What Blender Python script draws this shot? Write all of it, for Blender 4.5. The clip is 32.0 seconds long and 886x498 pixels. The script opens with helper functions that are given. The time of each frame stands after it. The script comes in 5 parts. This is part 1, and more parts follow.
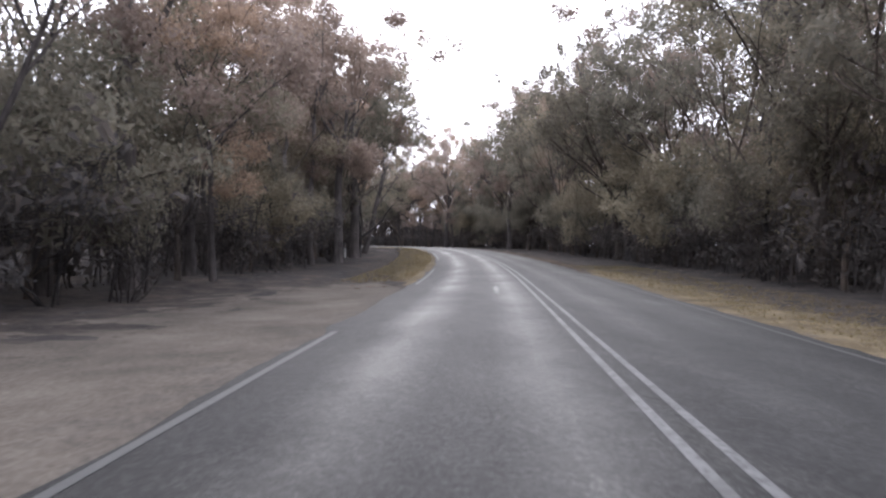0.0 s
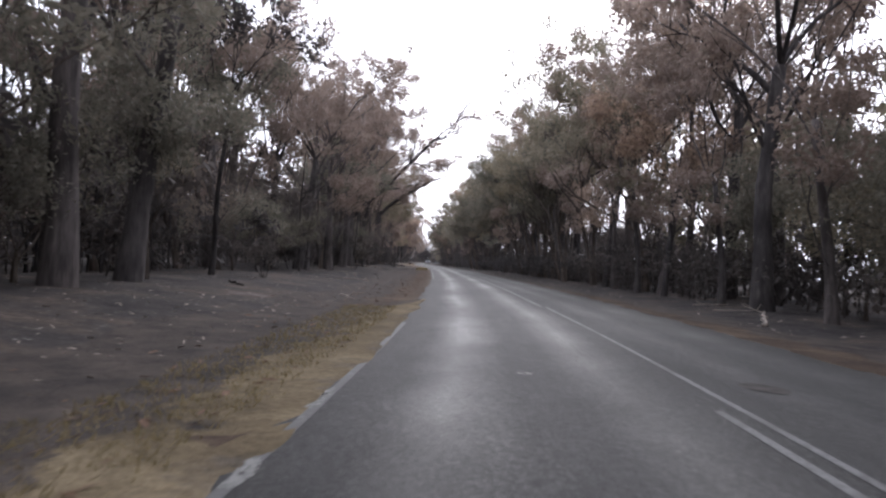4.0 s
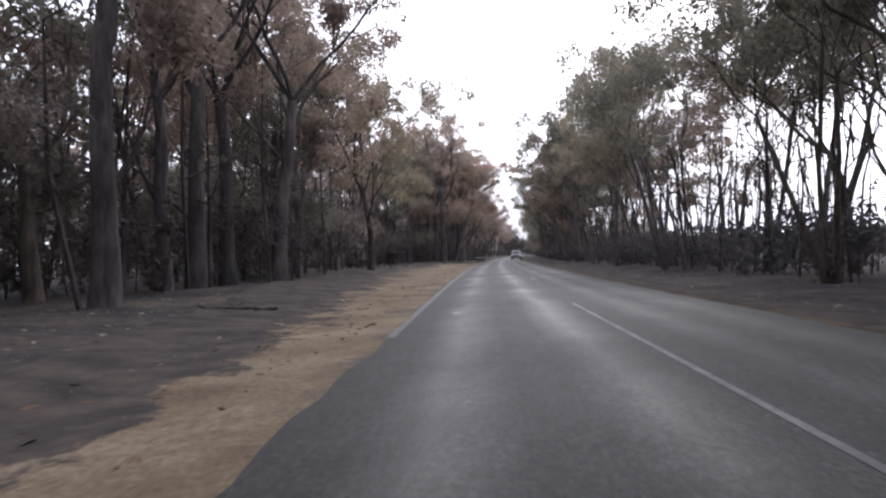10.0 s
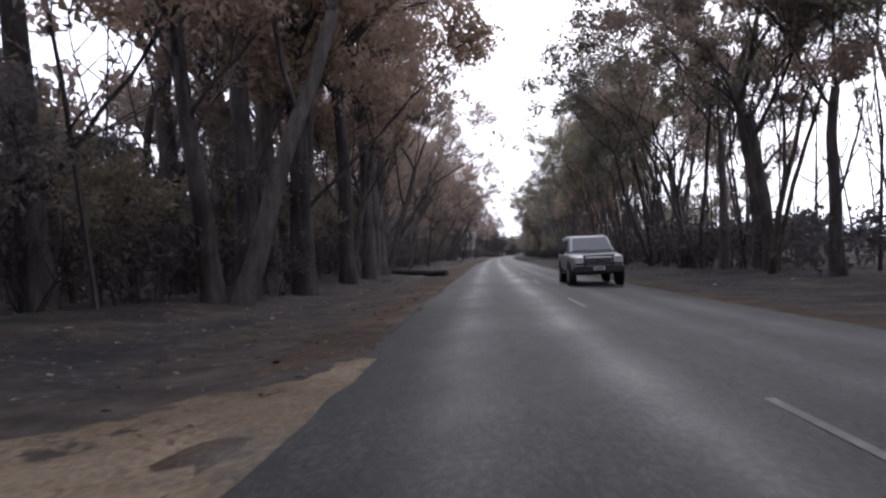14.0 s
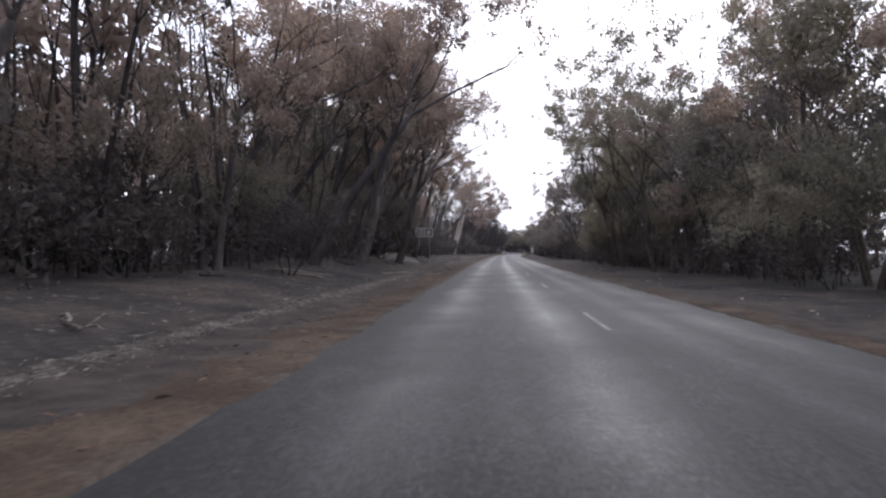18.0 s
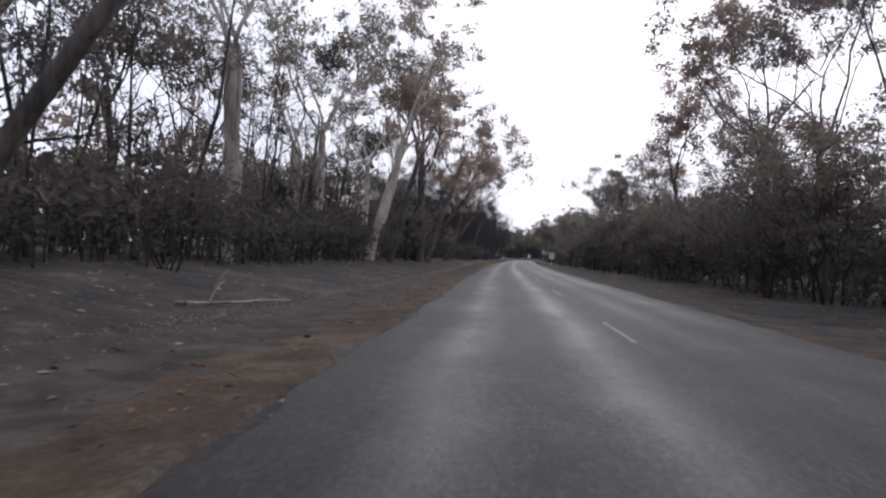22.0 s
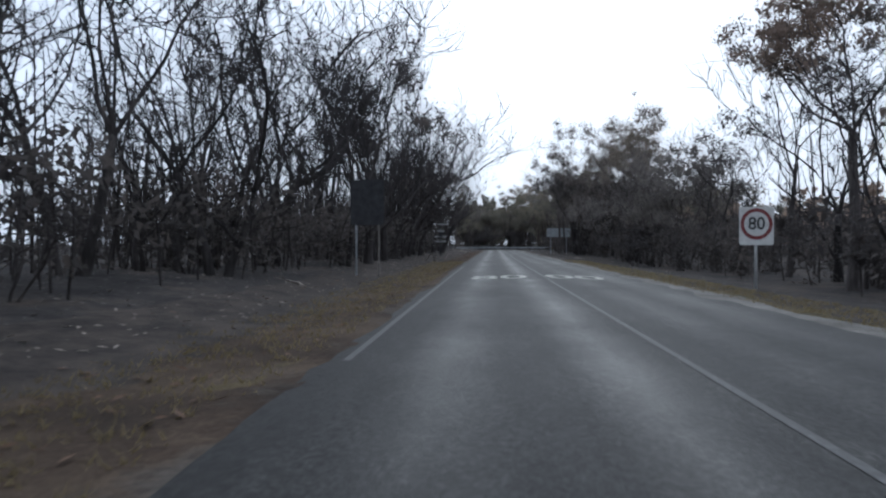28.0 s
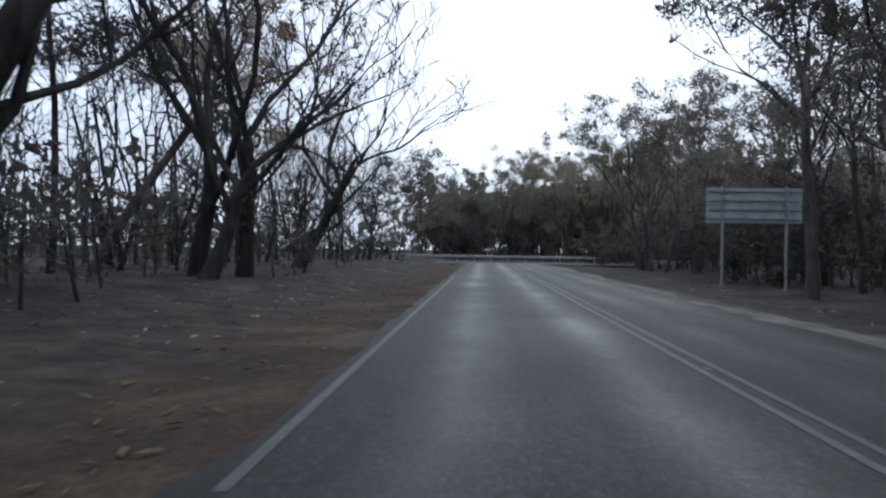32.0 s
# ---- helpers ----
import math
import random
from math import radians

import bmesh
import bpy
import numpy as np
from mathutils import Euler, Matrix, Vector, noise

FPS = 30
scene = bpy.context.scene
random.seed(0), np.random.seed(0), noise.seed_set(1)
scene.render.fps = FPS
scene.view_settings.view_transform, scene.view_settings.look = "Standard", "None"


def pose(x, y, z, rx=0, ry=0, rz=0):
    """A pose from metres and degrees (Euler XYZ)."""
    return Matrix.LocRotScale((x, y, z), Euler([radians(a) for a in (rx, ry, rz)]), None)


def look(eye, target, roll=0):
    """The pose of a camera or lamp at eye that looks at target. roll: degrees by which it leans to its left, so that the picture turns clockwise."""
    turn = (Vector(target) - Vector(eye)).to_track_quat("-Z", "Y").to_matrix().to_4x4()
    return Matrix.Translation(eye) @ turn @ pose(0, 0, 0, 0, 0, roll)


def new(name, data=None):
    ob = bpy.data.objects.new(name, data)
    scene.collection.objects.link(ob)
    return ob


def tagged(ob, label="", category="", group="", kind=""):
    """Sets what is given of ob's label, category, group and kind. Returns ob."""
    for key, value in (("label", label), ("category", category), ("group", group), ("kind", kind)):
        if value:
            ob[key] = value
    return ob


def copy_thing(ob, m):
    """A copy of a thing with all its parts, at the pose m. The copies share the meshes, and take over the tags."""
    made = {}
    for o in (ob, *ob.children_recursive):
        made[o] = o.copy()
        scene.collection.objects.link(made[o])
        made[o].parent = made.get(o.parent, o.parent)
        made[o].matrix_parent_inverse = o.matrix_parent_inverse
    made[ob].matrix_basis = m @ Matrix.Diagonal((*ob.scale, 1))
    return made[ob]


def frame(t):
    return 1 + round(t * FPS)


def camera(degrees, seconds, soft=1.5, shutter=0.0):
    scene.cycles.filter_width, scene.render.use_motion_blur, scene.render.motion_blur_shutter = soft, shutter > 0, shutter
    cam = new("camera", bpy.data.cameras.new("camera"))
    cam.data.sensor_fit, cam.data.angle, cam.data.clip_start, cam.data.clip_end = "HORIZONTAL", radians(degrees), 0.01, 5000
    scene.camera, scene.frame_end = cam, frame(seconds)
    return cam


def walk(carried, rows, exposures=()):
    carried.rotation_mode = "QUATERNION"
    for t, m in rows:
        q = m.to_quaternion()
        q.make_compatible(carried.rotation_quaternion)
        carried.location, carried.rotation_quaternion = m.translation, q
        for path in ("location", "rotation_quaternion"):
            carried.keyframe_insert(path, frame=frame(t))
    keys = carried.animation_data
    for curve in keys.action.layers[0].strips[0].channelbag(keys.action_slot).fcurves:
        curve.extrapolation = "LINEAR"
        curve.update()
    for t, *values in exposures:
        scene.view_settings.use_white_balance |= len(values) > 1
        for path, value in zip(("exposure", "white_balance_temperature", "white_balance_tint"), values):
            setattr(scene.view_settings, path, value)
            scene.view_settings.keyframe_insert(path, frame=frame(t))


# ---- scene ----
# ---------------------------------------------------------------- the road's line
EYE = 1.22          # height of the windscreen camera over the road
FAR_END = 832.0     # station at which the road meets the cross road
TURNS = [(-200, -20.5), (6, -19.4), (20, -19.3), (31, -17.2), (43, -15.8), (55, -13.3), (67, -10.4), (80, -7.9), (92, -5.6),
         (104, -3.4), (122, -1.5), (160, 0), (192, 0), (216, 1.5), (241, 2.8), (260, 3.4), (285, 2.8), (310, 2.0),
         (329, 1.6), (397, 0.3), (520, -0.5), (580, -1.0), (630, -1.9), (676, -2.9), (768, -3.5), (1200, -3.5)]
STATION = np.arange(-200.0, 1201.0, 1.0)
TURN = np.radians(np.interp(STATION, [a for a, b in TURNS], [b for a, b in TURNS]))
TURN = np.convolve(np.pad(TURN, 8, mode="edge"), np.ones(17) / 17, mode="valid")
LINE_X = np.concatenate([[0], np.cumsum(-np.sin(TURN[:-1]))])
LINE_Y = np.concatenate([[0], np.cumsum(np.cos(TURN[:-1]))])
LINE_X -= np.interp(0, STATION, LINE_X)
LINE_Y -= np.interp(0, STATION, LINE_Y)


def grade(s):
    """Rise of the road along its line: it climbs a little through the first bend."""
    f = min(1.0, max(0.0, (s - 15) / 80))
    return 0.9 * f * f * (3 - 2 * f)


def on_road(s, d, z=0.0):
    """World place at station s, d metres to the right of the centre line, z over the road's line."""
    h = float(np.interp(s, STATION, TURN))
    z += grade(s)
    return Vector((float(np.interp(s, STATION, LINE_X)) + d * math.cos(h), float(np.interp(s, STATION, LINE_Y)) + d * math.sin(h), z))


def camber(d):
    """Height of the seal, which falls both ways from its crown."""
    return 0.11 - 0.03 * abs(d)


def heading(s):
    return math.degrees(float(np.interp(s, STATION, TURN)))


# ---------------------------------------------------------------- camera: seconds, station, offset, yaw, pitch, roll
PATH = [
    (0.0, 0.00, -1.27, -15.72, -0.32, -0.41),
    (0.5, 12.25, -1.34, -15.53, -0.03, 0.45),
    (1.0, 24.50, -1.40, -14.77, 0.51, 0.71),
    (1.5, 36.75, -1.78, -13.59, 0.90, -0.24),
    (2.0, 49.00, -2.16, -11.33, 1.53, -1.59),
    (2.5, 61.25, -2.44, -8.51, 1.35, -2.24),
    (3.0, 73.50, -2.60, -6.05, 1.38, -3.20),
    (3.5, 85.75, -2.41, -3.95, 1.48, -2.89),
    (4.0, 98.00, -2.20, -1.19, 1.09, -2.69),
    (4.5, 110.25, -2.17, 0.82, 0.94, -2.46),
    (6.5, 159.75, -2.02, 3.77, 1.21, -1.14),
    (7.0, 172.25, -2.06, 3.66, 0.71, -0.71),
    (7.5, 184.75, -2.10, 3.62, 0.78, 0.35),
    (8.0, 197.25, -2.14, 3.89, 0.78, 0.90),
    (8.5, 209.75, -2.10, 4.66, 0.80, 1.74),
    (9.0, 222.25, -2.05, 5.23, 0.74, 2.07),
    (9.5, 234.75, -2.04, 5.70, 0.65, 1.79),
    (10.0, 247.25, -2.02, 6.44, 0.56, 1.60),
    (10.5, 259.75, -1.98, 6.95, 1.09, 2.23),
    (11.0, 272.25, -1.94, 7.23, 1.42, 1.36),
    (11.5, 284.75, -2.02, 6.77, 1.78, 1.74),
    (12.0, 297.25, -2.09, 6.12, 1.78, 1.81),
    (12.5, 309.75, -2.13, 5.72, 1.45, 1.59),
    (13.0, 322.25, -2.17, 4.90, 1.12, 1.17),
    (13.5, 334.75, -2.13, 4.27, 0.91, 2.90),
    (16.0, 397.25, -1.95, 5.03, 0.22, 0.25),
    (16.5, 409.75, -1.90, 4.97, 0.20, 0.25),
    (17.0, 422.25, -1.84, 4.61, 0.14, 0.05),
    (17.5, 434.71, -1.79, 4.25, 0.15, -0.15),
    (18.0, 447.08, -1.74, 4.09, 0.18, -0.25),
    (18.5, 459.38, -1.69, 4.11, 0.27, -0.58),
    (19.0, 471.58, -1.65, 3.90, 0.35, -1.31),
    (19.5, 483.71, -1.63, 3.72, 0.42, -1.25),
    (20.0, 495.75, -1.60, 3.65, 0.50, -1.18),
    (20.5, 507.74, -1.70, 3.88, 0.47, -1.77),
    (21.0, 519.69, -1.80, 3.97, 0.44, -1.65),
    (21.5, 531.62, -1.90, 3.91, 0.43, -1.74),
    (22.0, 543.51, -2.00, 3.82, 0.43, -2.12),
    (22.5, 555.38, -2.04, 3.64, 0.43, -1.91),
    (23.0, 567.21, -2.07, 3.09, 0.44, -1.70),
    (23.5, 579.02, -2.10, 2.81, 0.39, -1.99),
    (24.0, 590.79, -2.14, 2.59, 0.37, -2.28),
    (24.5, 602.54, -2.10, 2.25, 0.37, -2.47),
    (25.0, 614.25, -2.07, 1.88, 0.36, -2.37),
    (25.5, 625.90, -2.05, 1.80, 0.34, -2.44),
    (27.5, 671.50, -1.97, 0.94, -0.34, 0.18),
    (28.0, 682.59, -1.95, 0.87, -0.37, 0.00),
    (28.5, 693.47, -1.97, 0.64, -0.30, -0.20),
    (29.0, 704.13, -1.99, 0.36, -0.25, -0.20),
    (29.5, 714.57, -2.04, 0.09, -0.27, -1.24),
    (30.0, 724.79, -2.08, -0.07, -0.26, -1.77),
    (30.5, 734.80, -2.14, -0.26, -0.30, -1.74),
    (31.0, 744.59, -2.20, -0.26, -0.20, -2.00),
    (31.5, 754.17, -2.19, -0.26, -0.11, -1.61),
    (32.0, 763.53, -2.17, -0.23, 0.08, -0.82),
]
cam = camera(65.5, 32.0, soft=2.35, shutter=0.07)
walk(cam, [(t, pose(*on_road(s, d, EYE + camber(d)), 90 + pitch, roll, yaw)) for t, s, d, yaw, pitch, roll in PATH],
     [(0, 0.68, 5850, 16), (1, 0.60, 5850, 16), (2, 0.42, 5850, 16), (3, 0.43, 5850, 16), (5, 0.28, 5850, 16), (10, 0.28, 5850, 16), (12, 0.03, 5870, 16), (13, -0.05, 5820, 17), (16, -0.02, 5770, 17), (20, -0.08, 5850, 15), (21, -0.18, 5870, 14), (22.5, -0.57, 5850, 15), (25, -0.77, 5550, 11), (27.5, -0.78, 5370, 7), (30, -0.68, 5370, 7), (32, -0.70, 5370, 7)])

# ---------------------------------------------------------------- light
world = bpy.data.worlds.new("sky")
scene.world = world
world.use_nodes = True
wn, wl = world.node_tree.nodes, world.node_tree.links
wn.clear()
sky = wn.new("ShaderNodeTexSky")
sky.sky_type, sky.sun_disc = "NISHITA", False
sky.sun_elevation, sky.sun_rotation = radians(38), radians(12)
sky.air_density, sky.dust_density, sky.ozone_density = 1.0, 6.0, 0.6
veil = wn.new("ShaderNodeMix")
veil.data_type = "RGBA"
veil.inputs[0].default_value = 0.72
veil.inputs[7].default_value = (22.0, 22.0, 22.6, 1)
back = wn.new("ShaderNodeBackground")
back.inputs["Strength"].default_value = 0.1
wout = wn.new("ShaderNodeOutputWorld")
wl.new(sky.outputs[0], veil.inputs[6])
wl.new(veil.outputs[2], back.inputs["Color"])
wl.new(back.outputs[0], wout.inputs["Surface"])
sun = new("sun", bpy.data.lights.new("sun", "SUN"))
sun.data.energy, sun.data.angle, sun.data.color = 0.9, radians(18), (1.0, 0.95, 0.88)
sun.matrix_world = look((0, 0, 50), (-12, -62, 0))
sun.location = (0, 0, 60)


# ---------------------------------------------------------------- materials
def material(name, rough=0.9, metal=0.0, spec=0.3):
    m = bpy.data.materials.new(name)
    m.use_nodes = True
    b = m.node_tree.nodes["Principled BSDF"]
    b.inputs["Roughness"].default_value, b.inputs["Metallic"].default_value = rough, metal
    b.inputs["Specular IOR Level"].default_value = spec
    return m, m.node_tree.nodes, m.node_tree.links, b


def ramp(nodes, links, source, stops):
    r = nodes.new("ShaderNodeValToRGB")
    while len(r.color_ramp.elements) < len(stops):
        r.color_ramp.elements.new(0.5)
    for e, (p, c) in zip(r.color_ramp.elements, stops):
        e.position, e.color = p, (*c, 1)
    links.new(source, r.inputs[0])
    return r.outputs[0]


def grain(nodes, links, coords, scale, detail=4, rough=0.6, stretch=None):
    if stretch:
        mp = nodes.new("ShaderNodeMapping")
        mp.inputs["Scale"].default_value = stretch
        links.new(coords, mp.inputs[0])
        coords = mp.outputs[0]
    n = nodes.new("ShaderNodeTexNoise")
    n.inputs["Scale"].default_value, n.inputs["Detail"].default_value, n.inputs["Roughness"].default_value = scale, detail, rough
    links.new(coords, n.inputs["Vector"])
    return n.outputs[0]


def blend(nodes, links, fac, a, b, mode="MIX"):
    x = nodes.new("ShaderNodeMix")
    x.data_type, x.blend_type = "RGBA", mode
    for sock, val in ((x.inputs[0], fac), (x.inputs[6], a), (x.inputs[7], b)):
        if isinstance(val, (int, float)):
            sock.default_value = val
        elif isinstance(val, tuple):
            sock.default_value = (*val, 1)
        else:
            links.new(val, sock)
    return x.outputs[2]


def relief(nodes, links, b, height, strength, distance=0.02):
    k = nodes.new("ShaderNodeBump")
    k.inputs["Strength"].default_value, k.inputs["Distance"].default_value = strength, distance
    links.new(height, k.inputs["Height"])
    links.new(k.outputs[0], b.inputs["Normal"])


def place_coords(nodes):
    return nodes.new("ShaderNodeNewGeometry").outputs["Position"]


def own_coords(nodes):
    return nodes.new("ShaderNodeTexCoord").outputs["Object"]


def mat_plain(name, colour, rough=0.8, metal=0.0, spec=0.3, worn=(0.6, 1.15), scale=9.0):
    """Painted or raw surface with stains at two scales."""
    m, n, l, b = material(name, rough, metal, spec)
    c = own_coords(n)
    a = ramp(n, l, grain(n, l, c, scale), [(0.3, tuple(v * worn[0] for v in colour)), (0.7, tuple(min(1, v * worn[1]) for v in colour))])
    f = ramp(n, l, grain(n, l, c, scale * 9, 2), [(0.3, (0.85,) * 3), (0.7, (1.0,) * 3)])
    l.new(blend(n, l, 0.7, a, f, "MULTIPLY"), b.inputs["Base Color"])
    return m


def mat_bark(name, dark, mid, light, fleck=0.5):
    m, n, l, b = material(name, 0.95, 0, 0.15)
    c = own_coords(n)
    streak = grain(n, l, c, 5.0, 5, 0.65, (1.6, 1.6, 0.25))
    a = ramp(n, l, streak, [(0.3, dark), (0.52, mid), (0.75, light)])
    big = ramp(n, l, grain(n, l, c, 0.7, 3), [(0.35, (fleck,) * 3), (0.65, (1.1,) * 3)])
    info = n.new("ShaderNodeObjectInfo")
    tone = ramp(n, l, info.outputs["Random"], [(0.0, (0.7, 0.7, 0.7)), (1.0, (1.25, 1.2, 1.15))])
    l.new(blend(n, l, 1.0, blend(n, l, 1.0, a, big, "MULTIPLY"), tone, "MULTIPLY"), b.inputs["Base Color"])
    relief(n, l, b, streak, 0.6, 0.03)
    return m


def mat_leaf(name, a, bb, c):
    m, n, l, b = material(name, 0.65, 0, 0.25)
    g = n.new("ShaderNodeNewGeometry")
    a, c = [tuple(0.6 * u + 0.4 * v for u, v in zip(q, bb)) for q in (a, c)]
    leafcol = ramp(n, l, g.outputs["Random Per Island"], [(0.0, a), (0.55, bb), (1.0, c)])
    info = n.new("ShaderNodeObjectInfo")
    tone = ramp(n, l, info.outputs["Random"], [(0.0, (0.75, 0.72, 0.7)), (0.5, (1.0, 1.0, 1.0)), (1.0, (1.25, 1.15, 1.0))])
    l.new(blend(n, l, 1.0, leafcol, tone, "MULTIPLY"), b.inputs["Base Color"])
    tr = n.new("ShaderNodeBsdfTranslucent")
    l.new(blend(n, l, 1.0, leafcol, tone, "MULTIPLY"), tr.inputs["Color"])
    mx = n.new("ShaderNodeMixShader")
    mx.inputs[0].default_value = 0.5
    l.new(b.outputs[0], mx.inputs[1]), l.new(tr.outputs[0], mx.inputs[2])
    l.new(mx.outputs[0], n["Material Output"].inputs["Surface"])
    return m


def mat_asphalt():
    m, n, l, b = material("worn_asphalt", 0.62, 0, 0.26)
    p = place_coords(n)
    uv = n.new("ShaderNodeUVMap")
    stone = grain(n, l, p, 30, 5, 0.8)
    base = ramp(n, l, stone, [(0.3, (0.01, 0.0102, 0.01)), (0.52, (0.02, 0.02, 0.0195)), (0.75, (0.044, 0.0438, 0.042))])
    # polished wheel tracks, from the offset across the road
    sep = n.new("ShaderNodeSeparateXYZ")
    l.new(uv.outputs[0], sep.inputs[0])
    wob = n.new("ShaderNodeMath")
    wob.operation = "MULTIPLY_ADD"
    l.new(grain(n, l, p, 0.12, 3), wob.inputs[0])
    wob.inputs[1].default_value = 0.05
    l.new(sep.outputs[0], wob.inputs[2])
    tracks = ramp(n, l, wob.outputs[0], [(0.0, (0.1,) * 3), (0.13, (0.15,) * 3), (0.20, (0.9,) * 3), (0.29, (0.15,) * 3), (0.36, (0.2,) * 3), (0.43, (0.95,) * 3), (0.50, (0.2,) * 3),
                                         (0.60, (0.1,) * 3), (0.68, (0.5,) * 3), (0.77, (0.15,) * 3), (0.88, (0.6,) * 3), (0.97, (0.3,) * 3)])
    patch0 = grain(n, l, p, 0.45, 6, 0.66, (1.7, 0.45, 1))
    wear = blend(n, l, 1.0, tracks, ramp(n, l, grain(n, l, p, 0.22, 4, 0.6), [(0.3, (0.25,) * 3), (0.65, (1.0,) * 3)]), "MULTIPLY")
    col = blend(n, l, wear, base, blend(n, l, 1.0, base, (1.75, 1.74, 1.7), "MULTIPLY"))
    patch = ramp(n, l, patch0, [(0.30, (0.6,) * 3), (0.48, (0.95,) * 3), (0.60, (1.12, 1.11, 1.08)), (0.70, (1.6, 1.58, 1.52))])
    col = blend(n, l, 1.0, col, patch, "MULTIPLY")
    streaks = ramp(n, l, grain(n, l, p, 1.6, 5, 0.7, (2.0, 0.7, 1)), [(0.32, (0.72,) * 3), (0.5, (0.96,) * 3), (0.68, (1.32,) * 3)])
    col = blend(n, l, 0.85, col, streaks, "MULTIPLY")
    chips = ramp(n, l, grain(n, l, p, 15, 3, 0.8), [(0.36, (0.5,) * 3), (0.5, (0.94,) * 3), (0.64, (1.7,) * 3)])
    col = blend(n, l, 0.9, col, chips, "MULTIPLY")
    edges = ramp(n, l, wob.outputs[0], [(0.0, (0.62,) * 3), (0.12, (0.85,) * 3), (0.2, (1.0,) * 3), (0.9, (1.0,) * 3), (1.0, (0.7,) * 3)])
    col = blend(n, l, 1.0, col, edges, "MULTIPLY")
    l.new(col, b.inputs["Base Color"])
    l.new(ramp(n, l, wear, [(0.0, (0.75,) * 3), (0.8, (0.5,) * 3)]), b.inputs["Roughness"])
    relief(n, l, b, stone, 0.5, 0.012)
    return m


def mat_paint(name, wear=0.5, light=0.2, tint=0.95):
    m, n, l, b = material(name, 0.7, 0, 0.35)
    p = place_coords(n)
    chips = ramp(n, l, grain(n, l, p, 14, 5, 0.75), [(wear - 0.1, (0.05, 0.05, 0.048)), (wear + 0.04, (light * 0.65,) * 3), (0.8, (light, light * 0.99, light * tint))])
    gone = ramp(n, l, grain(n, l, p, 0.9, 4, 0.7), [(wear - 0.06, (1, 1, 1)), (wear + 0.06, (0, 0, 0))])
    l.new(blend(n, l, gone, chips, (0.062, 0.062, 0.06)), b.inputs["Base Color"])
    return m


def mat_ground(name, stops, scale, fine, bump=0.6, speck=None, fade=False):
    m, n, l, b = material(name, 0.97, 0, 0.1)
    p = place_coords(n)
    a = ramp(n, l, grain(n, l, p, scale, 6, 0.65), stops)
    f = grain(n, l, p, fine, 4, 0.7)
    a = blend(n, l, 0.8, a, ramp(n, l, f, [(0.3, (0.55,) * 3), (0.7, (1.3,) * 3)]), "MULTIPLY")
    if speck:
        a = blend(n, l, ramp(n, l, grain(n, l, p, speck[0], 3, 0.7), [(speck[1], (0, 0, 0)), (speck[1] + 0.05, (1, 1, 1))]), a, speck[2])
    if fade:  # the strip breaks up into dark soil towards the trees, and into bare stone beside the seal
        sep = n.new("ShaderNodeSeparateXYZ")
        l.new(n.new("ShaderNodeUVMap").outputs[0], sep.inputs[0])
        add = n.new("ShaderNodeMath")
        add.operation = "MULTIPLY_ADD"
        l.new(grain(n, l, p, 0.9, 6, 0.7), add.inputs[0])
        add.inputs[1].default_value = 1.1
        l.new(sep.outputs[0], add.inputs[2])
        soil = ramp(n, l, grain(n, l, p, 1.3, 5, 0.7), [(0.35, (0.03, 0.027, 0.025)), (0.65, (0.075, 0.062, 0.053))])
        a = blend(n, l, ramp(n, l, add.outputs[0], [(0.95, (0, 0, 0)), (1.35, (1, 1, 1))]), a, soil)
        a = blend(n, l, ramp(n, l, add.outputs[0], [(0.42, (1, 1, 1)), (0.62, (0, 0, 0))]), a, ramp(n, l, f, [(0.3, (0.05, 0.046, 0.042)), (0.7, (0.12, 0.105, 0.09))]))
    l.new(a, b.inputs["Base Color"])
    relief(n, l, b, f, bump, 0.05)
    return m


ASPHALT = mat_asphalt()
PAINT = mat_paint("worn_road_paint", 0.46, 0.165)
PAINT_THIN = mat_paint("faded_road_paint", 0.52, 0.13)
PAINT_FAINT = mat_paint("almost_gone_road_paint", 0.55, 0.12)
PAINT_NUMBER = mat_paint("number_road_paint", 0.36, 0.36, 0.6)
BURNT = mat_ground("burnt_soil", [(0.3, (0.023, 0.021, 0.021)), (0.5, (0.048, 0.043, 0.040)), (0.62, (0.075, 0.060, 0.049)), (0.75, (0.123, 0.108, 0.098))], 0.5, 5.0, 0.8, (5.0, 0.66, (0.197, 0.184, 0.172)))
GRAVEL = mat_ground("rusty_gravel", [(0.28, (0.030, 0.024, 0.019)), (0.5, (0.061, 0.044, 0.032)), (0.7, (0.105, 0.079, 0.056))], 0.6, 14, 0.6, (26, 0.68, (0.252, 0.210, 0.168)), fade=True)
SAND = mat_ground("sandy_gravel", [(0.3, (0.092, 0.069, 0.046)), (0.5, (0.154, 0.118, 0.079)), (0.7, (0.220, 0.173, 0.121))], 0.5, 16, 0.5, (24, 0.7, (0.352, 0.299, 0.229)), fade=True)
STRAW = mat_ground("dry_mown_grass", [(0.3, (0.066, 0.052, 0.033)), (0.5, (0.128, 0.101, 0.062)), (0.7, (0.194, 0.155, 0.098))], 0.8, 11, 0.9, fade=True)
STUBBLE = mat_ground("brown_stubble", [(0.3, (0.044, 0.039, 0.023)), (0.5, (0.084, 0.069, 0.040)), (0.7, (0.132, 0.101, 0.057))], 0.8, 11, 0.9, fade=True)
DUST = mat_ground("grey_gravel", [(0.3, (0.065, 0.058, 0.048)), (0.5, (0.104, 0.090, 0.075)), (0.7, (0.145, 0.127, 0.105))], 0.5, 18, 0.5, fade=True)
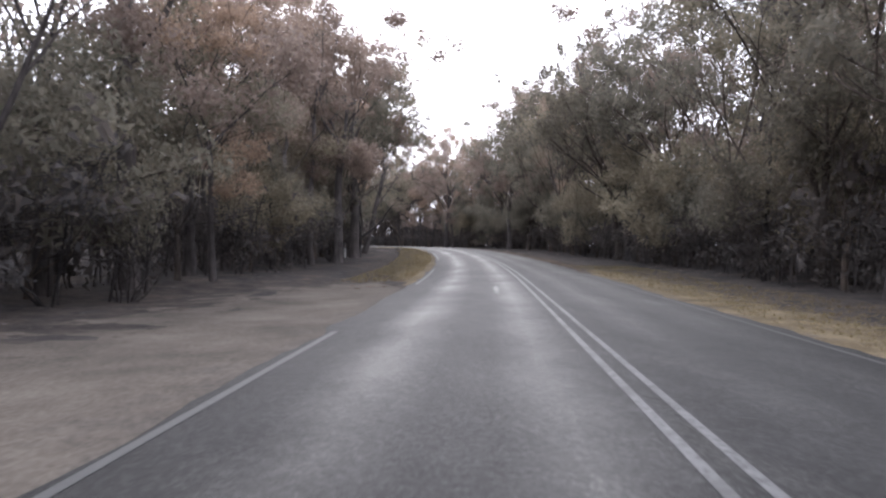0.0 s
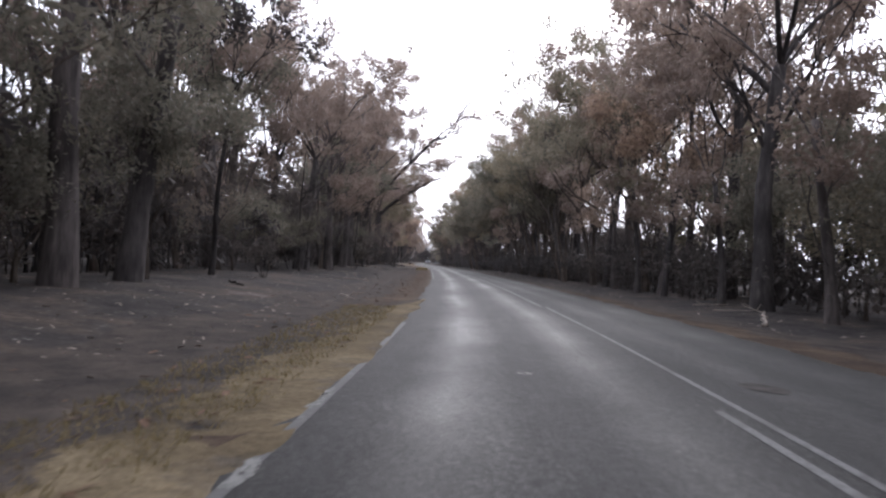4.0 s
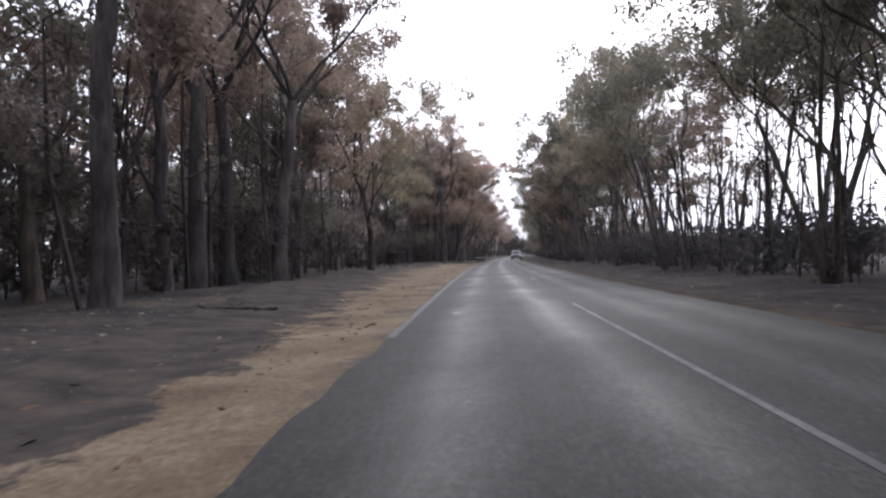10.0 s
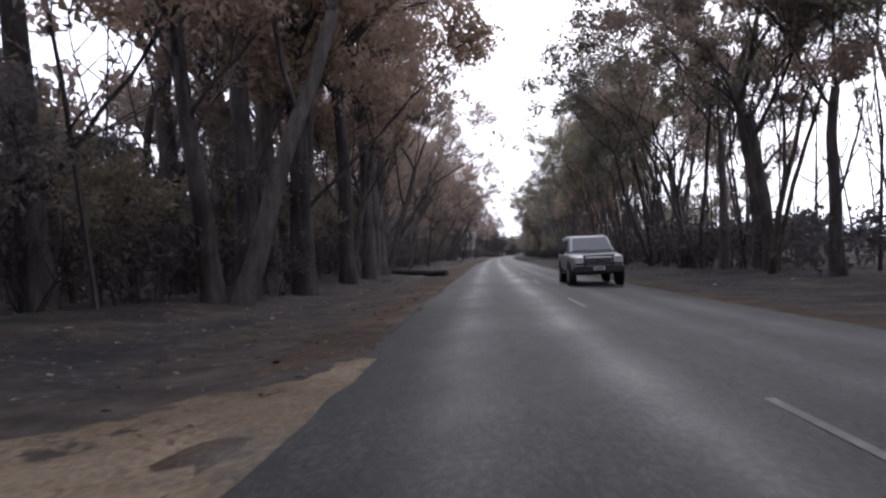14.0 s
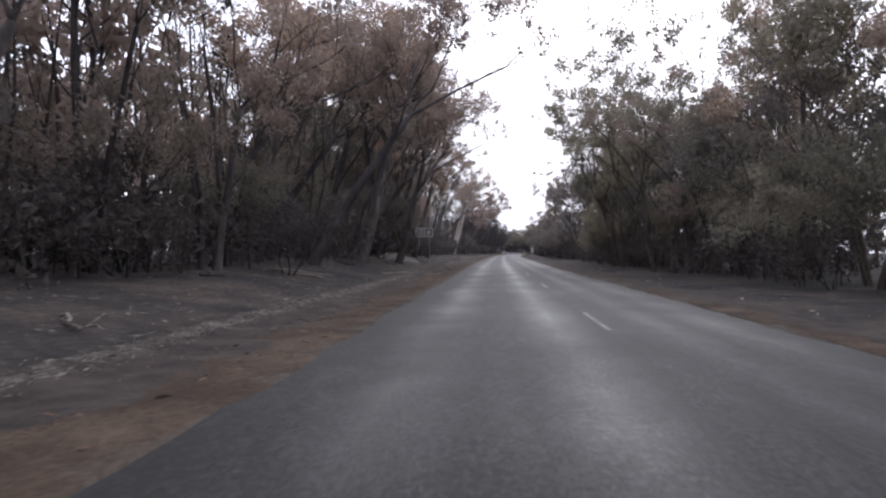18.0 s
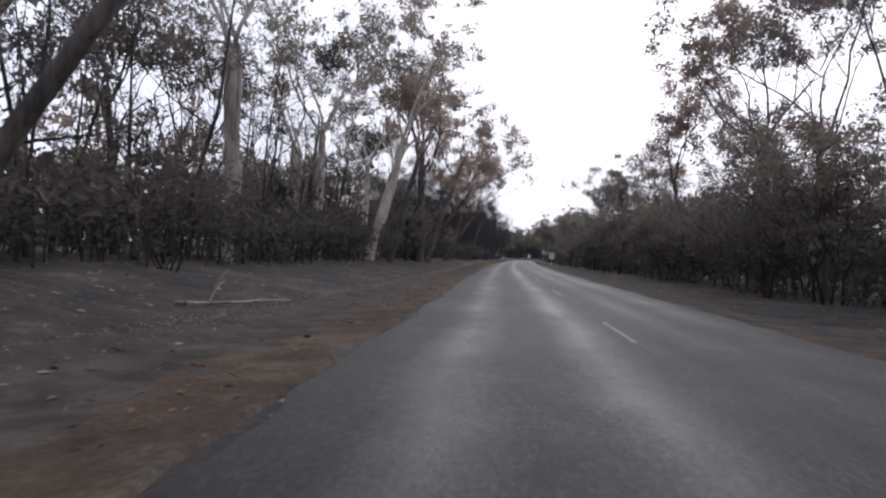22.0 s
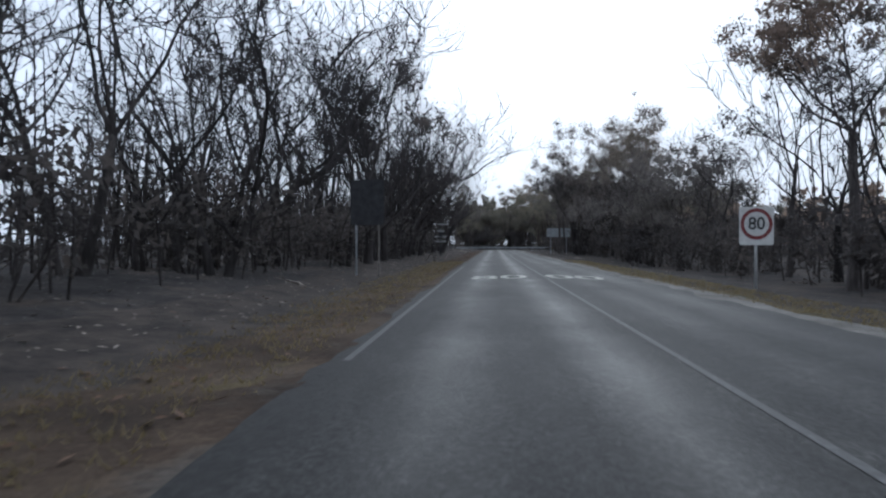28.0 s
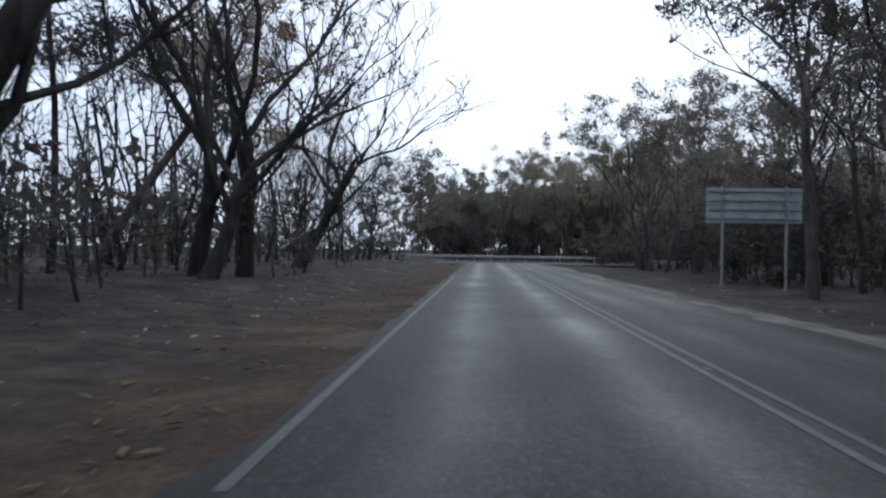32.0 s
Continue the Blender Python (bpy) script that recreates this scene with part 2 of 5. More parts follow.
# for the strip at the seal's right edge, paler than the shoulder beside it
PALE_EDGE = mat_ground("pale_edge_strip", [(0.3, (0.102, 0.095, 0.085)), (0.5, (0.170, 0.160, 0.145)), (0.7, (0.230, 0.217, 0.200))], 0.9, 14, 0.5)
BARK_BLACK = mat_bark("charred_bark", (0.05, 0.045, 0.044), (0.1, 0.09, 0.088), (0.175, 0.156, 0.147))
BARK_SOOT = mat_bark("sooty_bark", (0.026, 0.024, 0.024), (0.055, 0.05, 0.049), (0.1, 0.09, 0.085))
BARK_BROWN = mat_bark("scorched_bark", (0.05, 0.041, 0.036), (0.105, 0.087, 0.074), (0.2, 0.168, 0.145))
BARK_GREY = mat_bark("grey_gum_bark", (0.11, 0.092, 0.08), (0.22, 0.19, 0.168), (0.34, 0.3, 0.27), 0.65)
BARK_PALE = mat_bark("pale_gum_bark", (0.28, 0.24, 0.21), (0.48, 0.43, 0.385), (0.62, 0.575, 0.53), 0.7)
LEAF_BROWN = mat_leaf("scorched_leaves", (0.20, 0.155, 0.127), (0.31, 0.245, 0.205), (0.43, 0.355, 0.295))
LEAF_OLIVE = mat_leaf("olive_gum_leaves", (0.125, 0.118, 0.092), (0.215, 0.2, 0.158), (0.32, 0.29, 0.228))
LEAF_DARK = mat_leaf("sooty_leaves", (0.095, 0.087, 0.082), (0.165, 0.148, 0.136), (0.25, 0.218, 0.195))
LEAF_SOOT = mat_leaf("blackened_leaves", (0.05, 0.046, 0.046), (0.085, 0.078, 0.076), (0.135, 0.12, 0.113))
TWIG = mat_plain("dead_wood", (0.30, 0.26, 0.22), 0.95)
TWIG_DARK = mat_plain("charred_wood", (0.05, 0.045, 0.042), 0.95, 0, 0.15, (0.5, 1.6), 5)
STEEL = mat_plain("galvanised_steel", (0.36, 0.37, 0.38), 0.5, 0.7, 0.5)
WHITE = mat_plain("white_sign_face", (0.62, 0.61, 0.58), 0.5, 0, 0.4, (0.85, 1.08), 6)


# ---------------------------------------------------------------- mesh helpers
def mesh_ob(name, verts, faces, mat, parent=None, label="", smooth=False, uv=None):
    me = bpy.data.meshes.new(name)
    me.from_pydata([tuple(v) for v in verts], [], faces)
    if uv is not None:
        lay = me.uv_layers.new(name="UVMap")
        idx = np.zeros(len(me.loops), dtype=np.int32)
        me.loops.foreach_get("vertex_index", idx)
        lay.data.foreach_set("uv", np.asarray(uv, dtype=np.float32)[idx].ravel())
    if smooth:
        me.polygons.foreach_set("use_smooth", [True] * len(me.polygons))
    for one in (mat if isinstance(mat, (list, tuple)) else [mat]):
        me.materials.append(one)
    me.update()
    ob = new(name, me)
    if parent is not None:
        ob.parent = parent
    return tagged(ob, label) if label else ob


def part(name, bm, mat, parent, label="", smooth=False):
    """Links a bmesh as one mesh object under a thing or a part."""
    me = bpy.data.meshes.new(name)
    bm.to_mesh(me)
    bm.free()
    me.materials.append(mat)
    if smooth:
        me.polygons.foreach_set("use_smooth", [True] * len(me.polygons))
    ob = new(name, me)
    ob.parent = parent
    return tagged(ob, label) if label else ob


def box(size, at=(0, 0, 0), bevel=0.0, turn=None):
    bm = bmesh.new()
    bmesh.ops.create_cube(bm, size=1.0)
    bmesh.ops.scale(bm, vec=size, verts=bm.verts)
    if bevel:
        bmesh.ops.bevel(bm, geom=bm.edges[:], offset=bevel, segments=2, affect="EDGES")
    if turn is not None:
        bmesh.ops.transform(bm, matrix=turn, verts=bm.verts)
    bmesh.ops.translate(bm, vec=at, verts=bm.verts)
    return bm


def rod(a, b, r, sides=10, r2=None):
    a, b = Vector(a), Vector(b)
    bm = bmesh.new()
    bmesh.ops.create_cone(bm, cap_ends=True, segments=sides, radius1=r, radius2=r if r2 is None else r2, depth=(b - a).length)
    bmesh.ops.transform(bm, matrix=Matrix.Translation((a + b) / 2) @ (b - a).to_track_quat("Z", "Y").to_matrix().to_4x4(), verts=bm.verts)
    return bm


def strip(name, s0, s1, left, right, z, mat, step=2.0, kind="structure", label="", category="", columns=1):
    """A ribbon along the road between the offsets left(s) and right(s)."""
    n = max(2, int((s1 - s0) / step) + 1)
    verts, faces, uv = [], [], []
    for s in np.linspace(s0, s1, n):
        a, b = left(s), right(s)
        for k in range(columns + 1):
            f = k / columns
            d = a + (b - a) * f
            if columns > 1:
                d = a * (1 - 2 * f) if f < 0.5 else b * (2 * f - 1)
            verts.append(on_road(s, d, z + camber(d)))
            uv.append((f, s / 10))
    w = columns + 1
    for i in range(n - 1):
        for k in range(columns):
            faces.append((i * w + k, i * w + k + 1, (i + 1) * w + k + 1, (i + 1) * w + k))
    ob = mesh_ob(name, verts, faces, mat, uv=uv)
    return tagged(ob, label, category, "", kind)


def wander(seed, scale=0.1, amp=1.0):
    return lambda s: amp * noise.noise(Vector((s * scale, seed * 7.3, 0.5)))


# ---------------------------------------------------------------- ground and road
def ground_height(s, d):
    a = abs(d)
    rise = -0.03
    if a > 4.0:
        rise = -0.03 - 0.07 * min(1, (a - 4.0) / 2.0)
        rough = min(1, (a - 5.5) / 4) if a > 5.5 else 0
        rise += rough * (0.22 * noise.noise(Vector((s * 0.10, d * 0.12, 1.0))) + 0.10 * noise.noise(Vector((s * 0.45, d * 0.5, 7.0))))
        bank = np.interp(s, [0, 60, 130, 325, 350, 430, 490, 640, 690, 1200], [0.05, 0.15, 0.4, 0.35, 0.45, 0.5, 0.85, 0.8, 0.45, 0.35]) if d < 0 else np.interp(s, [0, 660, 700, 740, 780, 1200], [0.1, 0.1, -0.45, -0.45, 0.0, 0.0])
        rise += bank * min(1, max(0, (a - 5.8) / 5))
    return rise


OFFS = [-2500, -800, -300, -120, -80, -60, -45, -35, -28, -22, -18, -15, -13, -11.5, -10, -9, -8.2, -7.4, -6.6, -5.8, -5, -4.2, 0,
        4.2, 5, 5.8, 6.6, 7.4, 8.2, 9, 10, 11.5, 13, 15, 18, 22, 28, 35, 45, 60, 80, 120, 300, 800, 2500]
ALONG = [-2500, -800, -300, -150, -100] + list(np.arange(-60, 900, 1.6)) + [950, 1000, 1100, 1190, 1500, 2000, 3500]


def far_place(s, d, z):
    sc, dc = min(max(s, -190), 1190), min(max(d, -120), 120)
    p = on_road(sc, dc, z)
    return p + Vector((0.08, 0.99, 0)) * (s - sc) + Vector((0.99, -0.08, 0)) * (d - dc)


gv = [far_place(s, d, ground_height(s, d)) for s in ALONG for d in OFFS]
gw = len(OFFS)
gf = [(i * gw + k, i * gw + k + 1, (i + 1) * gw + k + 1, (i + 1) * gw + k) for i in range(len(ALONG) - 1) for k in range(gw - 1)]
tagged(mesh_ob("ground", gv, gf, BURNT, smooth=True), "burnt dark forest soil with ash and litter", "ground", "", "structure")

fray_l, fray_r = wander(3, 0.35, 0.16), wander(5, 0.35, 0.16)
chip_l, chip_r = wander(9, 1.9, 0.12), wander(12, 1.9, 0.12)
edge_l, edge_r = lambda s: fray_l(s) + chip_l(s), lambda s: fray_r(s) + chip_r(s)
strip("road", -60, FAR_END, lambda s: float(np.interp(s, [395, 425, 505, 540], [-3.68, -4.05, -4.05, -3.74])) + edge_l(s), lambda s: float(np.interp(s, [340, 390, 500, 545], [3.4, 2.95, 2.95, 3.4])) + edge_r(s), 0.0, ASPHALT, 0.5, label="worn grey two-lane asphalt country road", category="road", columns=8)
# verges, laid over the soil in irregular ribbons
def verge(name, s0, s1, near, far, mat, z, label, seed, taper=10.0):
    side = -1 if near < 0 else 1
    rag, rag2 = wander(seed, 0.22, 0.7), wander(seed + 40, 0.9, 0.25)
    ends = lambda s: min(1.0, max(0.06, min((s - s0) / taper, (s1 - s) / 8.0)))
    nib = wander(seed + 80, 0.8, 0.16)
    outer = lambda s: near + (far + side * (rag(s) + rag2(s)) - near) * ends(s)
    inner = lambda s: near - side * 0.12 + nib(s)
    n = int((s1 - s0) / 0.8) + 2
    verts, faces, uv = [], [], []
    cols = 8
    for s in np.linspace(s0, s1, n):
        for k in range(cols + 1):
            f = k / cols if side > 0 else 1 - k / cols
            f = 0.0 if f == 0 else 0.03 + 0.97 * ((f * cols - 1) / (cols - 1))
            d = inner(s) + (outer(s) - inner(s)) * f
            base = ground_height(s, d) - (0.09 if f == 0 else 0.0)
            uv.append((f, s / 10))
            verts.append(on_road(s, d, base + z + 0.02 * noise.noise(Vector((s * 1.3, d * 1.7, 3.0)))))
    w = cols + 1
    for i in range(n - 1):
        for k in range(cols):
            faces.append((i * w + k, i * w + k + 1, (i + 1) * w + k + 1, (i + 1) * w + k))
    return tagged(mesh_ob(name, verts, faces, mat, smooth=True, uv=uv), label, "verge", "", "structure")


LEFT_VERGES = [("gravel_pull_off", -60, 27, -3.55, -13.5, DUST, "grey compacted gravel pull-off beside the road"),
               ("grass_verge", 20, 82, -3.55, -7.4, STRAW, "mown dry yellow grass verge"),
               ("gravel_verge", 56, 205, -3.55, -7.4, GRAVEL, "rusty brown gravel verge with litter"),
               ("grass_verge", 66, 121, -3.55, -6.0, STRAW, "narrow strip of dry yellow grass"),
               ("grass_verge", 198, 226, -3.55, -6.2, STRAW, "short patch of yellow-green roadside grass"),
               ("gravel_verge", 214, 256, -3.55, -7.4, GRAVEL, "rusty brown gravel verge"),
               ("sandy_verge", 232, 356, -3.55, -14.0, SAND, "wide sandy yellow gravel verge"),
               ("gravel_verge", 344, 640, -3.9, -6.7, GRAVEL, "rusty brown gravel verge strewn with litter"),
               ("grass_verge", 655, 735, -3.6, -7.4, STUBBLE, "dry brown grass verge"),
               ("gravel_verge", 625, 830, -3.6, -8.4, GRAVEL, "brown gravel verge beside burnt scrub")]
RIGHT_VERGES = [("grass_verge", -60, 40, 3.3, 8.0, STRAW, "dry yellow grass verge"),
                ("gravel_verge", 30, 140, 3.3, 5.6, GRAVEL, "narrow rusty gravel verge"),
                ("gravel_verge", 130, 680, 3.3, 4.8, GRAVEL, "narrow rusty gravel shoulder"),
                ("grass_verge", 660, 740, 3.3, 6.0, STUBBLE, "dry brown grass verge"),
                ("gravel_verge", 730, 830, 3.3, 5.4, DUST, "narrow grey gravel shoulder"),
                ("gravel_edge", 655, 829, 3.15, 3.8, PALE_EDGE, "pale strip along the edge of the seal")]
for i, (nm, s0, s1, a, b, mat, lab) in enumerate(LEFT_VERGES + RIGHT_VERGES):
    verge(nm, s0, s1, a, b, mat, (0.045 if mat is SAND else 0.012 + 0.009 * (i % 4)), lab, i + 1, 62.0 if mat is SAND else 10.0)


def line(s0, s1, d, width=0.08, mat=PAINT, label="worn white painted road line"):
    return strip("road_line", s0, s1, lambda s: d - width / 2, lambda s: d + width / 2, 0.005, mat, 1.0, "structure", label, "road marking")


for s0, s1, d in ((-60, 104, -0.11), (-60, 118, 0.13), (118, 263, 0.0)):
    line(s0, s1, d)
for s0, s1 in ((-60, 10), (22, 34), (46, 112), (150, 205), (212, 232), (258, 340), (690, 722), (767, 796)):
    line(s0, s1, -3.5, 0.14 if s0 == 258 else 0.09, PAINT_FAINT if s0 in (-60, 212, 690) else PAINT_THIN, "faded white edge line along the seal")
for s0, s1 in ((-60, 30),):
    line(s0, s1, 3.1, 0.08, PAINT_FAINT, "faded white edge line along the seal")
line(200, 236, 0.2, 0.07, PAINT_FAINT, "faded second centre line")
for k in range(23, 54):
    line(12 * k + 1.5, 12 * k + 4.5, float(np.interp(12 * k, [250, 268, 290, 316], [0, 0.28, 0.28, 0])), 0.085, PAINT, "short white dash of the broken centre line")
line(650, 822, 0.0, 0.08, PAINT_THIN)
line(752, 822, 0.22, 0.08, PAINT_FAINT)


# ---------------------------------------------------------------- trees
def tube(verts, faces, pts, rads, sides):
    base = len(verts)
    up = Vector((0.31, 0.17, 0.93))
    n = len(pts)
    for i, (p, r) in enumerate(zip(pts, rads)):
        t = (pts[min(i + 1, n - 1)] - pts[max(i - 1, 0)])
        if t.length < 1e-6:
            t = Vector((0, 0, 1))
        t.normalize()
        a = t.cross(up if abs(t.dot(up)) < 0.95 else Vector((1, 0, 0))).normalized()
        b = t.cross(a)
        for k in range(sides):
            w = 2 * math.pi * k / sides
            verts.append(p + a * (r * math.cos(w)) + b * (r * math.sin(w)))
    for i in range(n - 1):
        for k in range(sides):
            q = (k + 1) % sides
            faces.append((base + i * sides + k, base + i * sides + q, base + (i + 1) * sides + q, base + (i + 1) * sides + k))
    faces.append(tuple(base + (n - 1) * sides + k for k in range(sides)))


def limb(rng, verts, faces, p, way, length, r, level, tips, gnarl, rise, kids, thin):
    n = 6 if level > 1 else 4 if level == 1 else 2
    pts, rads, way = [p.copy()], [r], way.normalized()
    for i in range(n):
        way = (way + Vector((rng.gauss(0, gnarl), rng.gauss(0, gnarl), rng.gauss(0, gnarl) + rise))).normalized()
        pts.append(pts[-1] + way * (length / n))
        rads.append(max(0.01, r * (1 - (1 - thin) * (i + 1) / n)))
    tube(verts, faces, pts, rads, 7 if r > 0.09 else 5 if r > 0.035 else 3)
    if level == 0:
        tips.append((pts[-1], way))
        return
    count = kids[level]
    for k in range(count):
        f = 0.4 + 0.6 * (k + rng.random() * 0.8) / count
        i = min(n - 1, int(f * n))
        at = pts[i].lerp(pts[i + 1], min(1, f * n - i))
        w = rng.uniform(0, 6.283)
        side = Vector((math.cos(w), math.sin(w), rng.uniform(0.0, 0.7)))
        limb(rng, verts, faces, at, way * rng.uniform(0.5, 1.0) + side * rng.uniform(0.5, 0.95), length * rng.uniform(0.42, 0.68), max(0.015, rads[i] * rng.uniform(0.45, 0.7)),
             level - 1, tips, gnarl * 1.15, rise, kids, thin)
    if level <= 2:
        tips.append((pts[-1], way))


def leaf_array(seed, tips, per_tip, spread, size, droop=0.6, clump=0.5):
    """Corners of small leaves in domed puffs round most of the twigs' ends, with gaps between, as an array of triangles."""
    g = np.random.default_rng(seed)
    out = []
    for p, way in tips:
        full = g.random() < clump
        n = int(per_tip * g.uniform(0.7, 1.4) * (1.8 if full else 0.3)) + 1
        sp = spread * (g.uniform(1.05, 1.65) if full else g.uniform(0.4, 0.75))
        v = g.normal(0, 1, (n, 3))
        v /= np.linalg.norm(v, axis=1)[:, None]
        v[:, 2] = np.where(v[:, 2] < 0, v[:, 2] * 0.7, v[:, 2])
        far = g.random((n, 1)) ** 0.4
        c = np.array(p) + np.array(way) * sp * 0.25 + v * far * (sp, sp, sp * 0.92) + g.normal(0, 0.06 * sp, (n, 3))
        # blades lie roughly in the puff's skin and hang a little
        nrm = v + g.normal(0, 0.75, (n, 3))
        nrm /= np.linalg.norm(nrm, axis=1)[:, None] + 1e-9
        a = np.cross(nrm, g.normal(0, 1, (n, 3))) - (0, 0, droop * 0.5)
        a /= np.linalg.norm(a, axis=1)[:, None] + 1e-9
        b = np.cross(a, nrm)
        b /= np.linalg.norm(b, axis=1)[:, None] + 1e-9
        big = np.where(far < 0.7, 1.25, 0.8) * size
        ln, wd = big * g.uniform(0.6, 1.3, (n, 1)), big * g.uniform(0.3, 0.55, (n, 1))
        out.append(np.stack([c - a * ln * 0.45 + b * wd * 0.5, c - a * ln * 0.25 - b * wd * 0.5, c + a * ln * 0.55], axis=1))
    return np.concatenate(out)


def triangles_ob(name, tris, mat, parent=None):
    """One mesh from an array of separate triangles."""
    n = len(tris)
    me = bpy.data.meshes.new(name)
    me.vertices.add(n * 3)
    me.vertices.foreach_set("co", tris.astype(np.float32).ravel())
    me.loops.add(n * 3)
    me.loops.foreach_set("vertex_index", np.arange(n * 3, dtype=np.int32))
    me.polygons.add(n)
    me.polygons.foreach_set("loop_start", np.arange(0, n * 3, 3, dtype=np.int32))
    me.update(calc_edges=True)
    me.materials.append(mat)
    ob = new(name, me)
    if parent is not None:
        ob.parent = parent
    return ob


def gum_tree(seed, height, girth, fork, limbs, spread, bark, leaf, per_tip, size, label, lean=(0, 0), stems=1, kids=(0, 3, 4, 3), level=2, gnarl=0.16, rise=0.06, cloud=0.55, name="gum_tree", low=0, group="roadside trees"):
    """A eucalypt: flared trunk, forked limbs and a crown of small hanging leaves. The prototype is later copied."""
    rng = random.Random(seed)
    root = new(name)
    tagged(root, label, "tree", group)
    verts, faces, tips, stem_v, stem_f = [], [], [], [], []
    for st in range(stems):
        w = rng.uniform(0, 6.283)
        out = 0.0 if stems == 1 else 0.25
        p = Vector((math.cos(w) * out * 0.8, math.sin(w) * out * 0.8, -0.25))
        way = Vector((lean[0] + math.cos(w) * out, lean[1] + math.sin(w) * out, 1)).normalized()
        fh = height * fork * rng.uniform(0.85, 1.15)
        r = girth / 2 * (1 if stems == 1 else rng.uniform(0.55, 0.85))
        pts, rads, n = [p], [r * 1.5], 8
        for i in range(n):
            way = (way + Vector((rng.gauss(0, 0.05), rng.gauss(0, 0.05), 0.02))).normalized()
            pts.append(pts[-1] + way * (fh / n if i else fh / n + 0.25))
            rads.append(r * (1.12 - 0.42 * (i + 1) / n) if i else r * 1.15)
        tube(*((verts, faces) if per_tip else (stem_v, stem_f)), pts, rads, 9)
        for k in range(limbs + low):
            w = 6.283 * k / limbs + rng.uniform(-0.6, 0.6)
            at = pts[-1] if k < 3 else pts[rng.randint(4, n - 1)] if k < limbs else pts[rng.randint(2, 5)]
            f = 1.0 if k < limbs else 0.7
            limb(rng, verts, faces, at.copy(), way * rng.uniform(0.7, 1.3) * f + Vector((math.cos(w), math.sin(w), 0.2)) * spread, (height - fh) * rng.uniform(0.5, 0.75) * f, rads[-1] * (rng.uniform(0.36, 0.6) if per_tip else rng.uniform(0.5, 0.85)) * f,
                 level, tips, gnarl, rise, kids, 0.45)
    if per_tip:
        mesh_ob("trunk", verts, faces, bark, root, smooth=True)
        triangles_ob("crown", leaf_array(seed, tips, per_tip * 2.3, cloud * 1.08, size * 0.62), leaf, root)
    else:
        mesh_ob("trunk", stem_v, stem_f, bark, root, smooth=True)
        mesh_ob("twig_crown", verts, faces, bark, root)
    return root


def shrub(seed, height, leaf, bark, label, n=26, per_tip=26, size=0.2, name="shrub"):
    rng = random.Random(seed)
    root = new(name)
    tagged(root, label, "shrub", "undergrowth")
    verts, faces, tips = [], [], []
    for _ in range(n // 4):
        w = rng.uniform(0, 6.283)
        limb(rng, verts, faces, Vector((math.cos(w) * 0.15, math.sin(w) * 0.15, -0.1)), Vector((math.cos(w) * 0.6, math.sin(w) * 0.6, 1)), height * rng.uniform(0.6, 0.95), 0.03, 1, tips, 0.2, 0.05, (0, 5), 0.3)
    mesh_ob("stem", verts, faces, bark, root)
    if per_tip:
        triangles_ob("foliage", leaf_array(seed, tips, per_tip * 1.8, height * 0.16, size * 0.7, 0.0), leaf, root)
    return root


